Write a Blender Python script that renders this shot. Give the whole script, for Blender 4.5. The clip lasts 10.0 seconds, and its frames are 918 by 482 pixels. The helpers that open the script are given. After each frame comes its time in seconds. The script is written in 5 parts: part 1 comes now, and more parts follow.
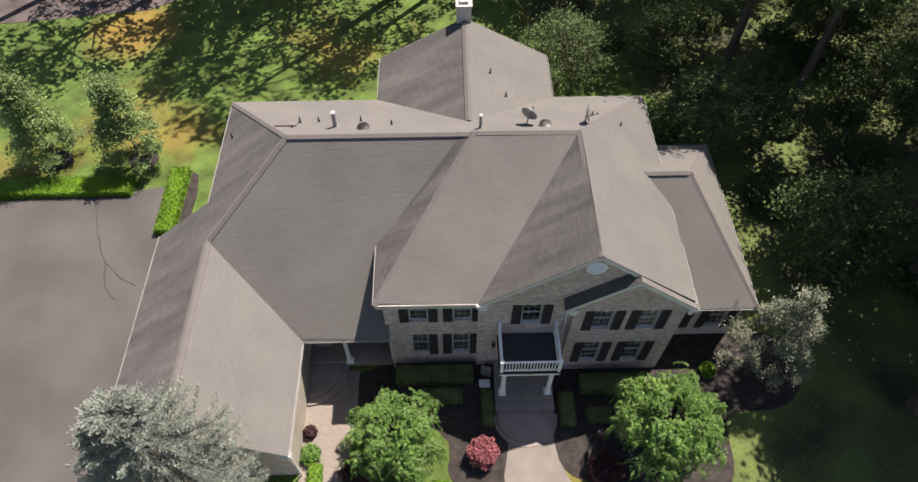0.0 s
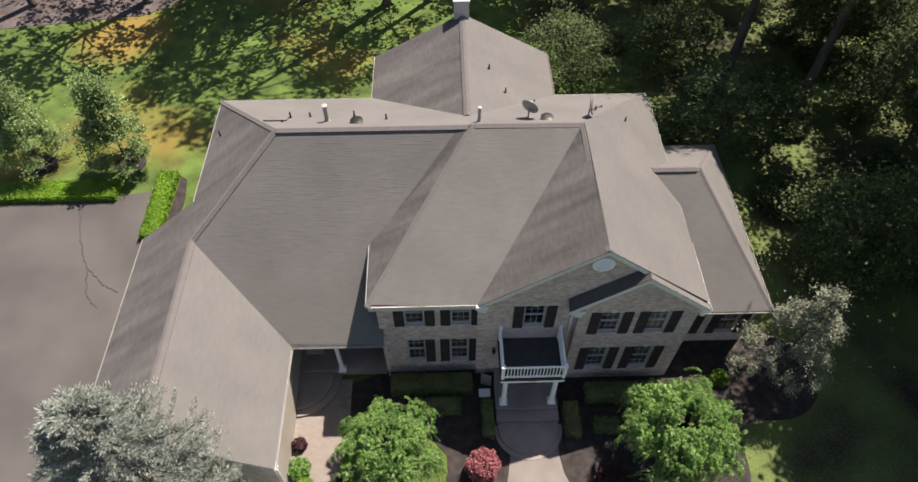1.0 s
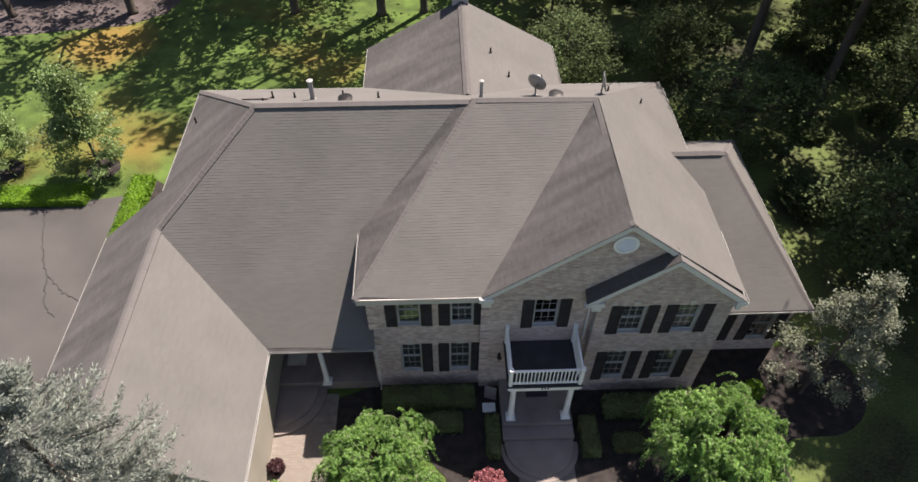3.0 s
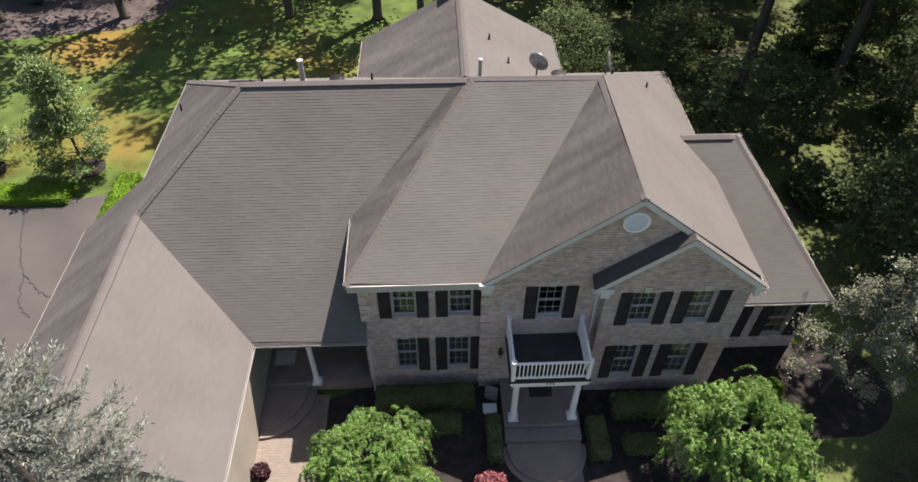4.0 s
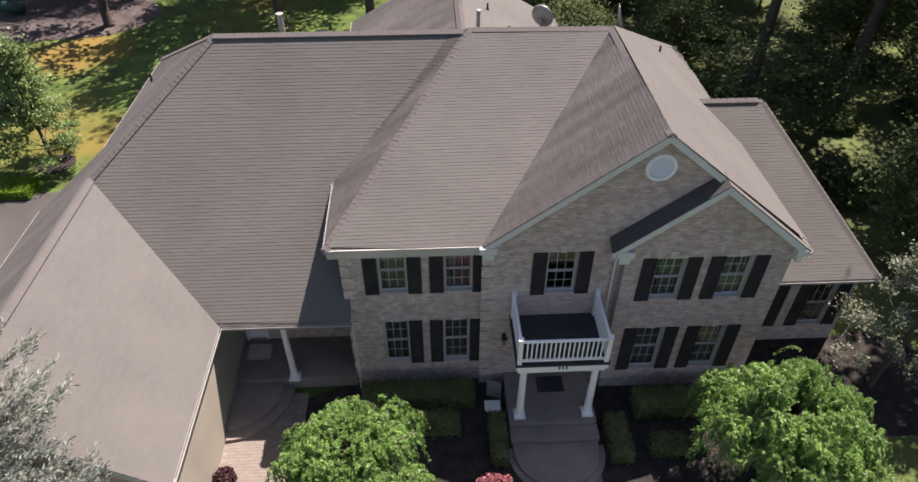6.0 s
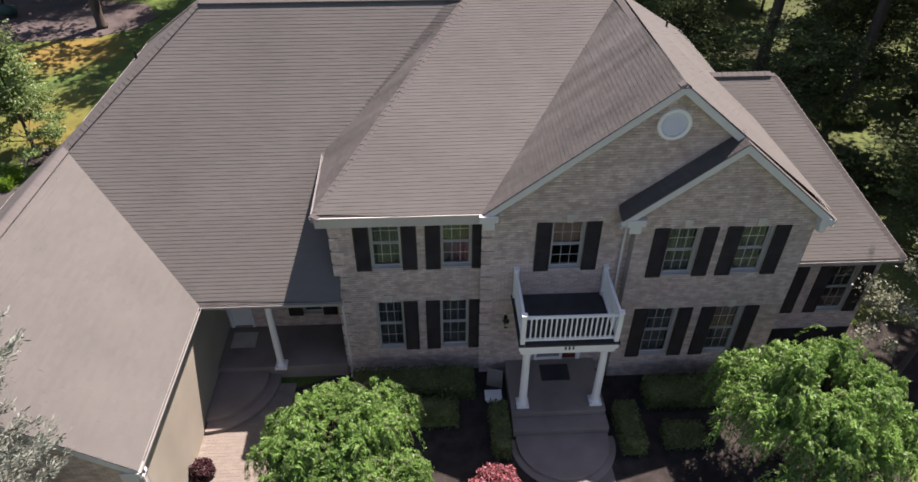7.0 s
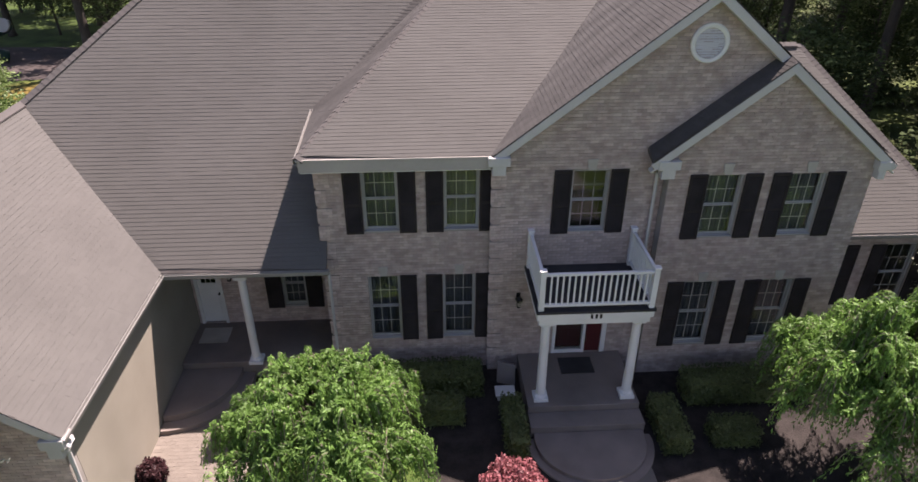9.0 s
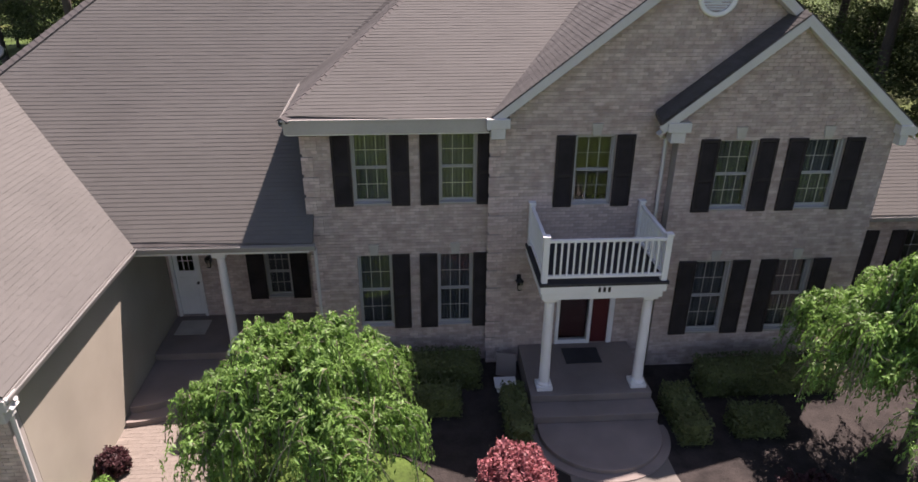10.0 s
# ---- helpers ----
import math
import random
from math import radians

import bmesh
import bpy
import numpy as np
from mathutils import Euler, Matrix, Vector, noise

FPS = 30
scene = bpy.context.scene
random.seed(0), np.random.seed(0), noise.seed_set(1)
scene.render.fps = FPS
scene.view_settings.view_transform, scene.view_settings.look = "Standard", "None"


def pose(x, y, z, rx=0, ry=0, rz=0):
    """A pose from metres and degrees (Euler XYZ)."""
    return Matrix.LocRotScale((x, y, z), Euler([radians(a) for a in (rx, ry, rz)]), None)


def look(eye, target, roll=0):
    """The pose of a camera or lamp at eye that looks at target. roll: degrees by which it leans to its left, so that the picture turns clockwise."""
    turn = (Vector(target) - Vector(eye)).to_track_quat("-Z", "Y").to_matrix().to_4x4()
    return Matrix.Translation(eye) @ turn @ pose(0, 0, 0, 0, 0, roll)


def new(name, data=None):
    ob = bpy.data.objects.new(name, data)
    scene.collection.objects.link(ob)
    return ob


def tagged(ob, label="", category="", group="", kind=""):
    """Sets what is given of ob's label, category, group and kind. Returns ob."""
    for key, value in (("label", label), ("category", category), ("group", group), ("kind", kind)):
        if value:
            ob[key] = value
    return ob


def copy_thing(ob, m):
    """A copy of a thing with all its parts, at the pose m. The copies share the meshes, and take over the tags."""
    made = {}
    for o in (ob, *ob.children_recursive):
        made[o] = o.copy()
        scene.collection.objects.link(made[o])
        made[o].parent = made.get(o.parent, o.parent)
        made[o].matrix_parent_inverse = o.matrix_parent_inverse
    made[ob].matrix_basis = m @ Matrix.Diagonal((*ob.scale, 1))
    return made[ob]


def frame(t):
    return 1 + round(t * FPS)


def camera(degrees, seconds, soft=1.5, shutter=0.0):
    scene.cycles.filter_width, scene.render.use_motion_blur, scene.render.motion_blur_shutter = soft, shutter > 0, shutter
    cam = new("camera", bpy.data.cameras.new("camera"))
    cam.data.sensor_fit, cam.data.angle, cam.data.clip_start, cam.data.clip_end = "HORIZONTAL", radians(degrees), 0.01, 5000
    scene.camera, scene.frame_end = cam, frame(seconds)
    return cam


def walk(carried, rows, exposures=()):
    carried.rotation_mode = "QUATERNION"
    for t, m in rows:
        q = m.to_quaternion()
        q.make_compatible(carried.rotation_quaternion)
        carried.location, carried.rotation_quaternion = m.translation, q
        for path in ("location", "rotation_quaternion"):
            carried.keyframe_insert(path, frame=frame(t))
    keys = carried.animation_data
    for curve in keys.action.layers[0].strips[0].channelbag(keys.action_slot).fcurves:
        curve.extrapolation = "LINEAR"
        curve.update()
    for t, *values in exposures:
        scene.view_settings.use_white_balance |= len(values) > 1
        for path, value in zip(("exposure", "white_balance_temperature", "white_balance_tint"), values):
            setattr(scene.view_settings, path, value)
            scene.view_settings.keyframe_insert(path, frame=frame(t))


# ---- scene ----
cam = camera(69.5, 10.0, soft=1.6)
PATH = [
    (0, (-3.509, -13.245, 29.068), (-3.483, -12.103, 27.426), 0.0),
    (0.5, (-3.47, -13.226, 28.219), (-3.445, -12.058, 26.596), -0.1),
    (1, (-3.494, -13.247, 27.297), (-3.462, -12.046, 25.698), 0.0),
    (1.5, (-3.466, -13.209, 26.349), (-3.43, -11.977, 24.774), 0.1),
    (2, (-3.57, -13.179, 25.367), (-3.532, -11.916, 23.817), 0.0),
    (2.5, (-3.657, -13.189, 24.429), (-3.614, -11.895, 22.905), 0.1),
    (4, (-3.657, -13.397, 21.418), (-3.602, -12.006, 19.982), 0.1),
    (4.5, (-3.69, -13.381, 20.431), (-3.63, -11.959, 19.025), 0.1),
    (5, (-3.667, -13.331, 19.512), (-3.603, -11.885, 18.131), 0.1),
    (6.5, (-3.624, -13.345, 16.678), (-3.557, -11.813, 15.394), -0.1),
    (7, (-3.616, -13.378, 15.669), (-3.544, -11.818, 14.42), 0.0),
    (7.5, (-3.634, -13.405, 14.654), (-3.557, -11.8, 13.464), 0.1),
    (8, (-3.702, -13.436, 13.603), (-3.62, -11.785, 12.477), 0.0),
    (8.5, (-3.81, -13.402, 12.564), (-3.723, -11.713, 11.496), 0.0),
    (9, (-3.859, -13.376, 11.574), (-3.765, -11.651, 10.566), 0.0),
    (9.5, (-3.841, -13.341, 10.512), (-3.738, -11.579, 9.571), 0.1),
    (10, (-3.872, -13.303, 9.503), (-3.76, -11.502, 8.641), 0.2),
]
walk(cam, [(t, look(eye, target, roll)) for t, eye, target, roll in PATH], [(0, 1.50, 6900, 16), (4.5, 1.54, 6860, 19), (10, 1.58, 6900, 27)])

# ---- light: high sun from behind the house, to its right ----
SUN_WAY = Vector((0.385, 0.43, 1.0)).normalized()
world = bpy.data.worlds.new("sky")
scene.world = world
world.use_nodes = True
wn = world.node_tree.nodes
sky = wn.new("ShaderNodeTexSky")
sky.sky_type, sky.sun_disc = "NISHITA", False
sky.sun_elevation, sky.sun_rotation = math.asin(SUN_WAY.z), math.atan2(SUN_WAY.x, SUN_WAY.y)
wn["Background"].inputs["Strength"].default_value = 0.06
world.node_tree.links.new(sky.outputs["Color"], wn["Background"].inputs["Color"])
sun = new("sun", bpy.data.lights.new("sun", "SUN"))
sun.data.energy, sun.data.angle, sun.data.color = 4.3, radians(0.5), (1.0, 0.95, 0.88)
sun.matrix_world = look(SUN_WAY * 60, (0, 0, 0))

# ---- materials ----
def material(name, base, rough=0.8, dark=0.75, light=1.2, scale=3.0, fine=60.0, bump=0.2, island=0.0, obj=0.0, metal=0.0, stretch=None, spec=0.3, tint=None, trans=0.0):
    """Base colour varied at two scales, with fine relief."""
    m = bpy.data.materials.new(name)
    m.use_nodes = True
    nt = m.node_tree
    n, l = nt.nodes, nt.links
    b = n["Principled BSDF"]
    b.inputs["Roughness"].default_value, b.inputs["Metallic"].default_value = rough, metal
    b.inputs["Specular IOR Level"].default_value = spec
    tc = n.new("ShaderNodeTexCoord")
    mp = n.new("ShaderNodeMapping")
    l.new(tc.outputs["Object"], mp.inputs["Vector"])
    if stretch:
        mp.inputs["Scale"].default_value = stretch
    big, small = n.new("ShaderNodeTexNoise"), n.new("ShaderNodeTexNoise")
    big.inputs["Scale"].default_value, big.inputs["Detail"].default_value = scale, 5
    small.inputs["Scale"].default_value, small.inputs["Detail"].default_value = fine, 3
    l.new(mp.outputs["Vector"], big.inputs["Vector"])
    l.new(mp.outputs["Vector"], small.inputs["Vector"])
    ramp = n.new("ShaderNodeValToRGB")
    ramp.color_ramp.elements[0].position, ramp.color_ramp.elements[1].position = 0.3, 0.7
    ramp.color_ramp.elements[0].color = (*[c * dark for c in base], 1)
    ramp.color_ramp.elements[1].color = (*[min(1, c * light) for c in (tint or base)], 1)
    add = n.new("ShaderNodeMath")
    add.operation = "MULTIPLY_ADD"
    l.new(small.outputs["Fac"], add.inputs[0])
    add.inputs[1].default_value = 0.4
    l.new(big.outputs["Fac"], add.inputs[2])
    sub = n.new("ShaderNodeMath")
    sub.operation = "SUBTRACT"
    l.new(add.outputs[0], sub.inputs[0])
    sub.inputs[1].default_value = 0.2
    l.new(sub.outputs[0], ramp.inputs["Fac"])
    colour = ramp.outputs["Color"]
    for amount, kind, socket in ((island, "ShaderNodeNewGeometry", "Random Per Island"), (obj, "ShaderNodeObjectInfo", "Random")):
        if amount:
            src = n.new(kind)
            hsv = n.new("ShaderNodeHueSaturation")
            mr = n.new("ShaderNodeMapRange")
            mr.inputs["To Min"].default_value, mr.inputs["To Max"].default_value = 1 - amount, 1 + amount
            l.new(src.outputs[socket], mr.inputs["Value"])
            l.new(mr.outputs[0], hsv.inputs["Value"])
            l.new(colour, hsv.inputs["Color"])
            colour = hsv.outputs["Color"]
    l.new(colour, b.inputs["Base Color"])
    if bump:
        bp = n.new("ShaderNodeBump")
        bp.inputs["Strength"].default_value, bp.inputs["Distance"].default_value = bump, 0.02
        l.new(small.outputs["Fac"], bp.inputs["Height"])
        l.new(bp.outputs["Normal"], b.inputs["Normal"])
    if trans:
        tr = n.new("ShaderNodeBsdfTranslucent")
        mix = n.new("ShaderNodeMixShader")
        mix.inputs["Fac"].default_value = trans
        l.new(colour, tr.inputs["Color"])
        l.new(b.outputs[0], mix.inputs[1])
        l.new(tr.outputs[0], mix.inputs[2])
        l.new(mix.outputs[0], n["Material Output"].inputs["Surface"])
    return m


SHINGLE = material("shingle", (0.116, 0.110, 0.102), 0.9, 0.9, 1.08, 0.45, 90, 0.12, island=0.035, obj=0.035)
# streak stains, plus a darker base standing in for shade on left-facing slopes
STREAKED_SHADED = material("weathered_shingle", (0.077, 0.072, 0.068), 0.9, 0.66, 1.25, 0.8, 90, 0.12, island=0.09, stretch=(0.3, 1.6, 0.3))
CAP = material("shingle_cap", (0.121, 0.110, 0.104), 0.9, 0.8, 1.15, 1.0, 90, 0.12, obj=0.04)
for m in (SHINGLE, STREAKED_SHADED, CAP):
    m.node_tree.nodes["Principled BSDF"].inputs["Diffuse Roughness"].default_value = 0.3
DECK = material("roof_deck", (0.10, 0.09, 0.085), 0.9)
BRICK = material("brick", (0.473, 0.359, 0.324), 0.85, 0.86, 1.1, 5.0, 70, 0.2, island=0.17, obj=0.17, tint=(0.499, 0.411, 0.374))
MORTAR = material("mortar", (0.33, 0.30, 0.275), 0.95, 0.8, 1.1, 1.5, 80, 0.4)
STUCCO = material("stucco", (0.300, 0.272, 0.222), 0.9, 0.85, 1.08, 0.7, 120, 0.1)
WHITE = material("white_paint", (0.72, 0.71, 0.70), 0.5, 0.9, 1.03, 1.2, 30, 0.05)
TRIM = material("trim_paint", (0.53, 0.515, 0.50), 0.6, 0.9, 1.05, 1.2, 30, 0.05)
FRIEZE = material("frieze_paint", (0.40, 0.37, 0.34), 0.7, 0.9, 1.05, 1.2, 30, 0.05)
GRILLE = material("window_grille", (0.42, 0.41, 0.38), 0.6, 0.9, 1.05, 1.2, 30, 0.0)
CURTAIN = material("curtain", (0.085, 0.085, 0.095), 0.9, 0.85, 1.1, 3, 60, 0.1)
STONE = material("cast_stone", (0.42, 0.39, 0.35), 0.85, 0.85, 1.1, 2.5, 60, 0.3)
BLACK = material("shutter_paint", (0.032, 0.027, 0.027), 0.8, 0.8, 1.3, 2.0, 50, 0.1, spec=0.1)
GUTTER = material("gutter_enamel", (0.27, 0.26, 0.245), 0.5, 0.9, 1.05, 1.2, 30, 0.0)
VINYL = material("window_vinyl", (0.365, 0.357, 0.348), 0.5, 0.9, 1.05, 1.2, 30, 0.0)
DARKMETAL = material("dark_metal", (0.03, 0.028, 0.026), 0.45, 0.7, 1.3, 6, 50, 0.1, metal=0.7)
GREYMETAL = material("galvanised_metal", (0.248, 0.242, 0.231), 0.45, 0.8, 1.1, 5, 40, 0.1, metal=0.5)
REDDOOR = material("red_door_paint", (0.085, 0.018, 0.02), 0.4, 0.85, 1.1, 2, 40, 0.05)
MAROON = material("maroon_door_paint", (0.06, 0.018, 0.018), 0.4, 0.85, 1.1, 2, 40, 0.05)
SLIDE = material("green_plastic", (0.02, 0.055, 0.05), 0.35, 0.85, 1.15, 2, 40, 0.02)
MEMBRANE = material("deck_membrane", (0.035, 0.033, 0.035), 0.8, 0.8, 1.3, 2, 60, 0.2)
CONCRETE = material("stamped_concrete", (0.205, 0.170, 0.152), 0.85, 0.82, 1.12, 1.2, 60, 0.35)
WALK = material("walk_concrete", (0.150, 0.133, 0.117), 0.9, 0.85, 1.08, 1.2, 60, 0.3)
PAVER = material("paver", (0.190, 0.162, 0.138), 0.9, 0.85, 1.12, 1.6, 60, 0.4, island=0.06, obj=0.06)
PAVERBED = material("paver_sand", (0.185, 0.158, 0.135), 0.95)
ASPHALT = material("asphalt", (0.056, 0.052, 0.049), 0.92, 0.82, 1.15, 0.22, 80, 0.35, tint=(0.069, 0.063, 0.058))
MULCH = material("mulch", (0.027, 0.022, 0.020), 0.95, 0.6, 1.5, 3, 28, 0.8)
TAR = material("crack_filler", (0.044, 0.042, 0.040), 0.9, 0.8, 1.2, 3, 40, 0.2)
LITTER = material("wood_chips", (0.075, 0.060, 0.057), 0.95, 0.6, 1.3, 0.8, 14, 0.8)
# litter and grass; dark base stands in for tree shade, green tint for sunlit patches
SHADED_FLOOR = material("forest_floor", (0.040, 0.035, 0.022), 0.95, 0.6, 1.15, 0.28, 9, 0.8, tint=(0.085, 0.115, 0.030))
BARK = material("bark", (0.068, 0.056, 0.046), 0.95, 0.6, 1.4, 3, 30, 0.9, stretch=(1, 1, 0.25))
TWIG = material("twig", (0.180, 0.156, 0.114), 0.9, 0.8, 1.2, 4, 40, 0.3)
LEAF_BRIGHT = material("weeping_leaf", (0.108, 0.224, 0.045), 0.5, 0.7, 1.5, 0.9, 6, 0.0, island=0.4, tint=(0.150, 0.258, 0.064), trans=0.45, spec=0.4)
LEAF_TREE = material("tree_leaf", (0.165, 0.233, 0.083), 0.5, 0.7, 1.4, 0.8, 6, 0.0, island=0.35, trans=0.42, spec=0.4)
LEAF_FOREST = material("forest_leaf", (0.076, 0.105, 0.043), 0.75, 0.55, 1.6, 0.35, 4, 0.0, island=0.4, trans=0.35, spec=0.12)
LEAF_SILVER = material("silver_leaf", (0.153, 0.167, 0.113), 0.5, 0.7, 1.4, 0.9, 6, 0.0, island=0.2, trans=0.25)
NEEDLE = material("blue_needle", (0.187, 0.207, 0.174), 0.6, 0.7, 1.35, 0.9, 8, 0.0, island=0.3, trans=0.15)
LEAF_HEDGE = material("hedge_leaf", (0.095, 0.185, 0.011), 0.5, 0.8, 1.25, 1.2, 9, 0.0, island=0.3, trans=0.3)
LEAF_BOX = material("boxwood_leaf", (0.10, 0.12, 0.045), 0.5, 0.7, 1.4, 1.5, 9, 0.0, island=0.35, trans=0.2)
LEAF_RED = material("red_maple_leaf", (0.30, 0.105, 0.115), 0.5, 0.75, 1.3, 1.5, 9, 0.0, island=0.35, trans=0.3)
LEAF_PURPLE = material("purple_leaf", (0.060, 0.024, 0.027), 0.5, 0.7, 1.4, 1.5, 9, 0.0, island=0.35, trans=0.25)


G = -0.12  # ground level


def lawn_material():
    m = material("lawn", (0.058, 0.093, 0.018), 0.95, 0.5, 1.4, 0.8, 14, 0.9)
    nt = m.node_tree
    n, l = nt.nodes, nt.links
    b = n["Principled BSDF"]
    old = b.inputs["Base Color"].links[0].from_socket
    tc, dry = n.new("ShaderNodeTexCoord"), n.new("ShaderNodeTexNoise")
    l.new(tc.outputs["Object"], dry.inputs["Vector"])
    dry.inputs["Scale"].default_value, dry.inputs["Detail"].default_value = 0.11, 4
    ramp = n.new("ShaderNodeValToRGB")
    ramp.color_ramp.elements[0].position, ramp.color_ramp.elements[1].position = 0.54, 0.74
    l.new(dry.outputs["Fac"], ramp.inputs["Fac"])
    mix = n.new("ShaderNodeMix")
    mix.data_type = "RGBA"
    # the worn yellow patch near the wood's edge
    far, near, both = n.new("ShaderNodeVectorMath"), n.new("ShaderNodeMapRange"), n.new("ShaderNodeMath")
    far.operation, both.operation, both.use_clamp = "DISTANCE", "ADD", True
    rough = n.new("ShaderNodeTexNoise")
    rough.inputs["Scale"].default_value, rough.inputs["Detail"].default_value = 0.5, 5
    l.new(tc.outputs["Object"], rough.inputs["Vector"])
    l.new(tc.outputs["Object"], far.inputs[0])
    far.inputs[1].default_value = (-25.0, 25.2, G)
    wob = n.new("ShaderNodeMath")
    wob.operation = "MULTIPLY_ADD"
    l.new(rough.outputs["Fac"], wob.inputs[0])
    wob.inputs[1].default_value = 3.0
    l.new(far.outputs["Value"], wob.inputs[2])
    near.inputs["From Min"].default_value, near.inputs["From Max"].default_value = 3.0, 5.2
    near.inputs["To Min"].default_value, near.inputs["To Max"].default_value = 1.0, 0.0
    l.new(wob.outputs[0], near.inputs["Value"])
    l.new(near.outputs[0], both.inputs[0])
    l.new(ramp.outputs["Color"], both.inputs[1])
    l.new(both.outputs[0], mix.inputs["Factor"])
    l.new(old, mix.inputs["A"])
    mix.inputs["B"].default_value = (0.165, 0.112, 0.026, 1)
    l.new(mix.outputs["Result"], b.inputs["Base Color"])
    return m


LAWN = lawn_material()


def glass_material():
    m = bpy.data.materials.new("window_glass")
    m.use_nodes = True
    b = m.node_tree.nodes["Principled BSDF"]
    b.inputs["Base Color"].default_value = (0.85, 0.9, 0.9, 1)
    b.inputs["Roughness"].default_value = 0.02
    b.inputs["Transmission Weight"].default_value = 1.0
    b.inputs["IOR"].default_value = 1.5
    return m


GLASS = glass_material()

# ---- mesh helpers ----
class Build:
    """Collects vertices and faces for one mesh."""

    def __init__(self):
        self.v, self.f = [], []

    def add(self, verts, faces):
        k = len(self.v)
        self.v.extend(tuple(p) for p in verts)
        self.f.extend(tuple(i + k for i in f) for f in faces)
        return self

    def box(self, x0, y0, z0, x1, y1, z1):
        v = [(x, y, z) for x in (x0, x1) for y in (y0, y1) for z in (z0, z1)]
        return self.add(v, [(0, 1, 3, 2), (4, 6, 7, 5), (0, 4, 5, 1), (2, 3, 7, 6), (0, 2, 6, 4), (1, 5, 7, 3)])

    def prism(self, pts, way):
        """A flat polygon pushed along a vector."""
        n, w = len(pts), Vector(way)
        v = [Vector(p) for p in pts] + [Vector(p) + w for p in pts]
        return self.add(v, [tuple(range(n - 1, -1, -1)), tuple(range(n, 2 * n))] + [(i, (i + 1) % n, n + (i + 1) % n, n + i) for i in range(n)])

    def tube(self, pts, radii, n=8):
        rings = []
        pts = [Vector(p) for p in pts]
        for i, p in enumerate(pts):
            a = (pts[min(i + 1, len(pts) - 1)] - pts[max(i - 1, 0)]).normalized()
            s = a.cross(Vector((0.31, 0.95, 0.02)) if abs(a.z) > 0.9 else Vector((0, 0, 1))).normalized()
            t = a.cross(s)
            rings.append([p + (s * math.cos(2 * math.pi * j / n) + t * math.sin(2 * math.pi * j / n)) * radii[i] for j in range(n)])
        f = [(i * n + j, i * n + (j + 1) % n, (i + 1) * n + (j + 1) % n, (i + 1) * n + j) for i in range(len(pts) - 1) for j in range(n)]
        f += [tuple(range(n - 1, -1, -1)), tuple(range((len(pts) - 1) * n, len(pts) * n))]
        return self.add([p for r in rings for p in r], f)

    def beam(self, a, b, w, h, up=(0, 0, 1)):
        """A square bar from a to b; its top edge runs along the line."""
        a, b = Vector(a), Vector(b)
        d = (b - a).normalized()
        s = d.cross(Vector(up)).normalized() * (w / 2)
        u = s.cross(d).normalized() * h
        v = [a - s - u, a + s - u, a + s, a - s, b - s - u, b + s - u, b + s, b - s]
        return self.add(v, [(0, 1, 2, 3), (7, 6, 5, 4), (0, 4, 5, 1), (1, 5, 6, 2), (2, 6, 7, 3), (3, 7, 4, 0)])

    def mesh(self, name, mat, smooth=False, weld=False):
        me = bpy.data.meshes.new(name)
        me.from_pydata(self.v, [], self.f)
        me.materials.append(mat)
        bm = bmesh.new()
        bm.from_mesh(me)
        if weld:
            bmesh.ops.remove_doubles(bm, verts=bm.verts, dist=0.0005)
        bmesh.ops.recalc_face_normals(bm, faces=bm.faces)
        bm.to_mesh(me)
        bm.free()
        if smooth:
            me.polygons.foreach_set("use_smooth", [True] * len(me.polygons))
        return me


def raw(name, verts, faces, mat):
    me = bpy.data.meshes.new(name)
    me.from_pydata(verts, [], faces)
    me.materials.append(mat)
    return me


def part(name, b, mat=None, parent=None, label="", smooth=False, bevel=0.0, weld=False):
    ob = new(name, b.mesh(name, mat, smooth, weld) if isinstance(b, Build) else b)
    ob.parent = parent
    if bevel:
        md = ob.modifiers.new("bevel", "BEVEL")
        md.width, md.segments, md.limit_method = bevel, 2, "ANGLE"
    if label:
        tagged(ob, label)
    return ob


def stuff(ob):
    return tagged(ob, kind="stuff")


def empty(name, at, label, category, group=""):
    ob = new(name)
    ob.location = at
    return tagged(ob, label, category, group)


# ---- ground ----
def sheet(name, pts, z, thick, mat, label, category, kind="structure"):
    b = Build()
    b.prism([(x, y, z - thick) for x, y in pts], (0, 0, thick))
    ob = part(name, b, mat)
    return tagged(ob, label, category, kind=kind)


def arc(cx, cy, rx, ry, a0, a1, n=16):
    return [(cx + rx * math.cos(radians(a0 + (a1 - a0) * i / n)), cy + ry * math.sin(radians(a0 + (a1 - a0) * i / n))) for i in range(n + 1)]


def ground():
    b = Build()
    n = 48
    ring = lambda r: [(r * math.cos(2 * math.pi * i / n), r * math.sin(2 * math.pi * i / n), G) for i in range(n)]
    v, f = [(0, 0, G)], []
    radii = (15, 40, 90, 250, 900)
    for r in radii:
        v += ring(r)
    f += [(0, 1 + i, 1 + (i + 1) % n) for i in range(n)]
    for k in range(len(radii) - 1):
        a, c = 1 + k * n, 1 + (k + 1) * n
        f += [(a + i, c + i, c + (i + 1) % n, a + (i + 1) % n) for i in range(n)]
    b.add(v, f)
    tagged(part("ground", b, LAWN), "mown green lawn with dry yellow patches", "lawn", kind="structure")


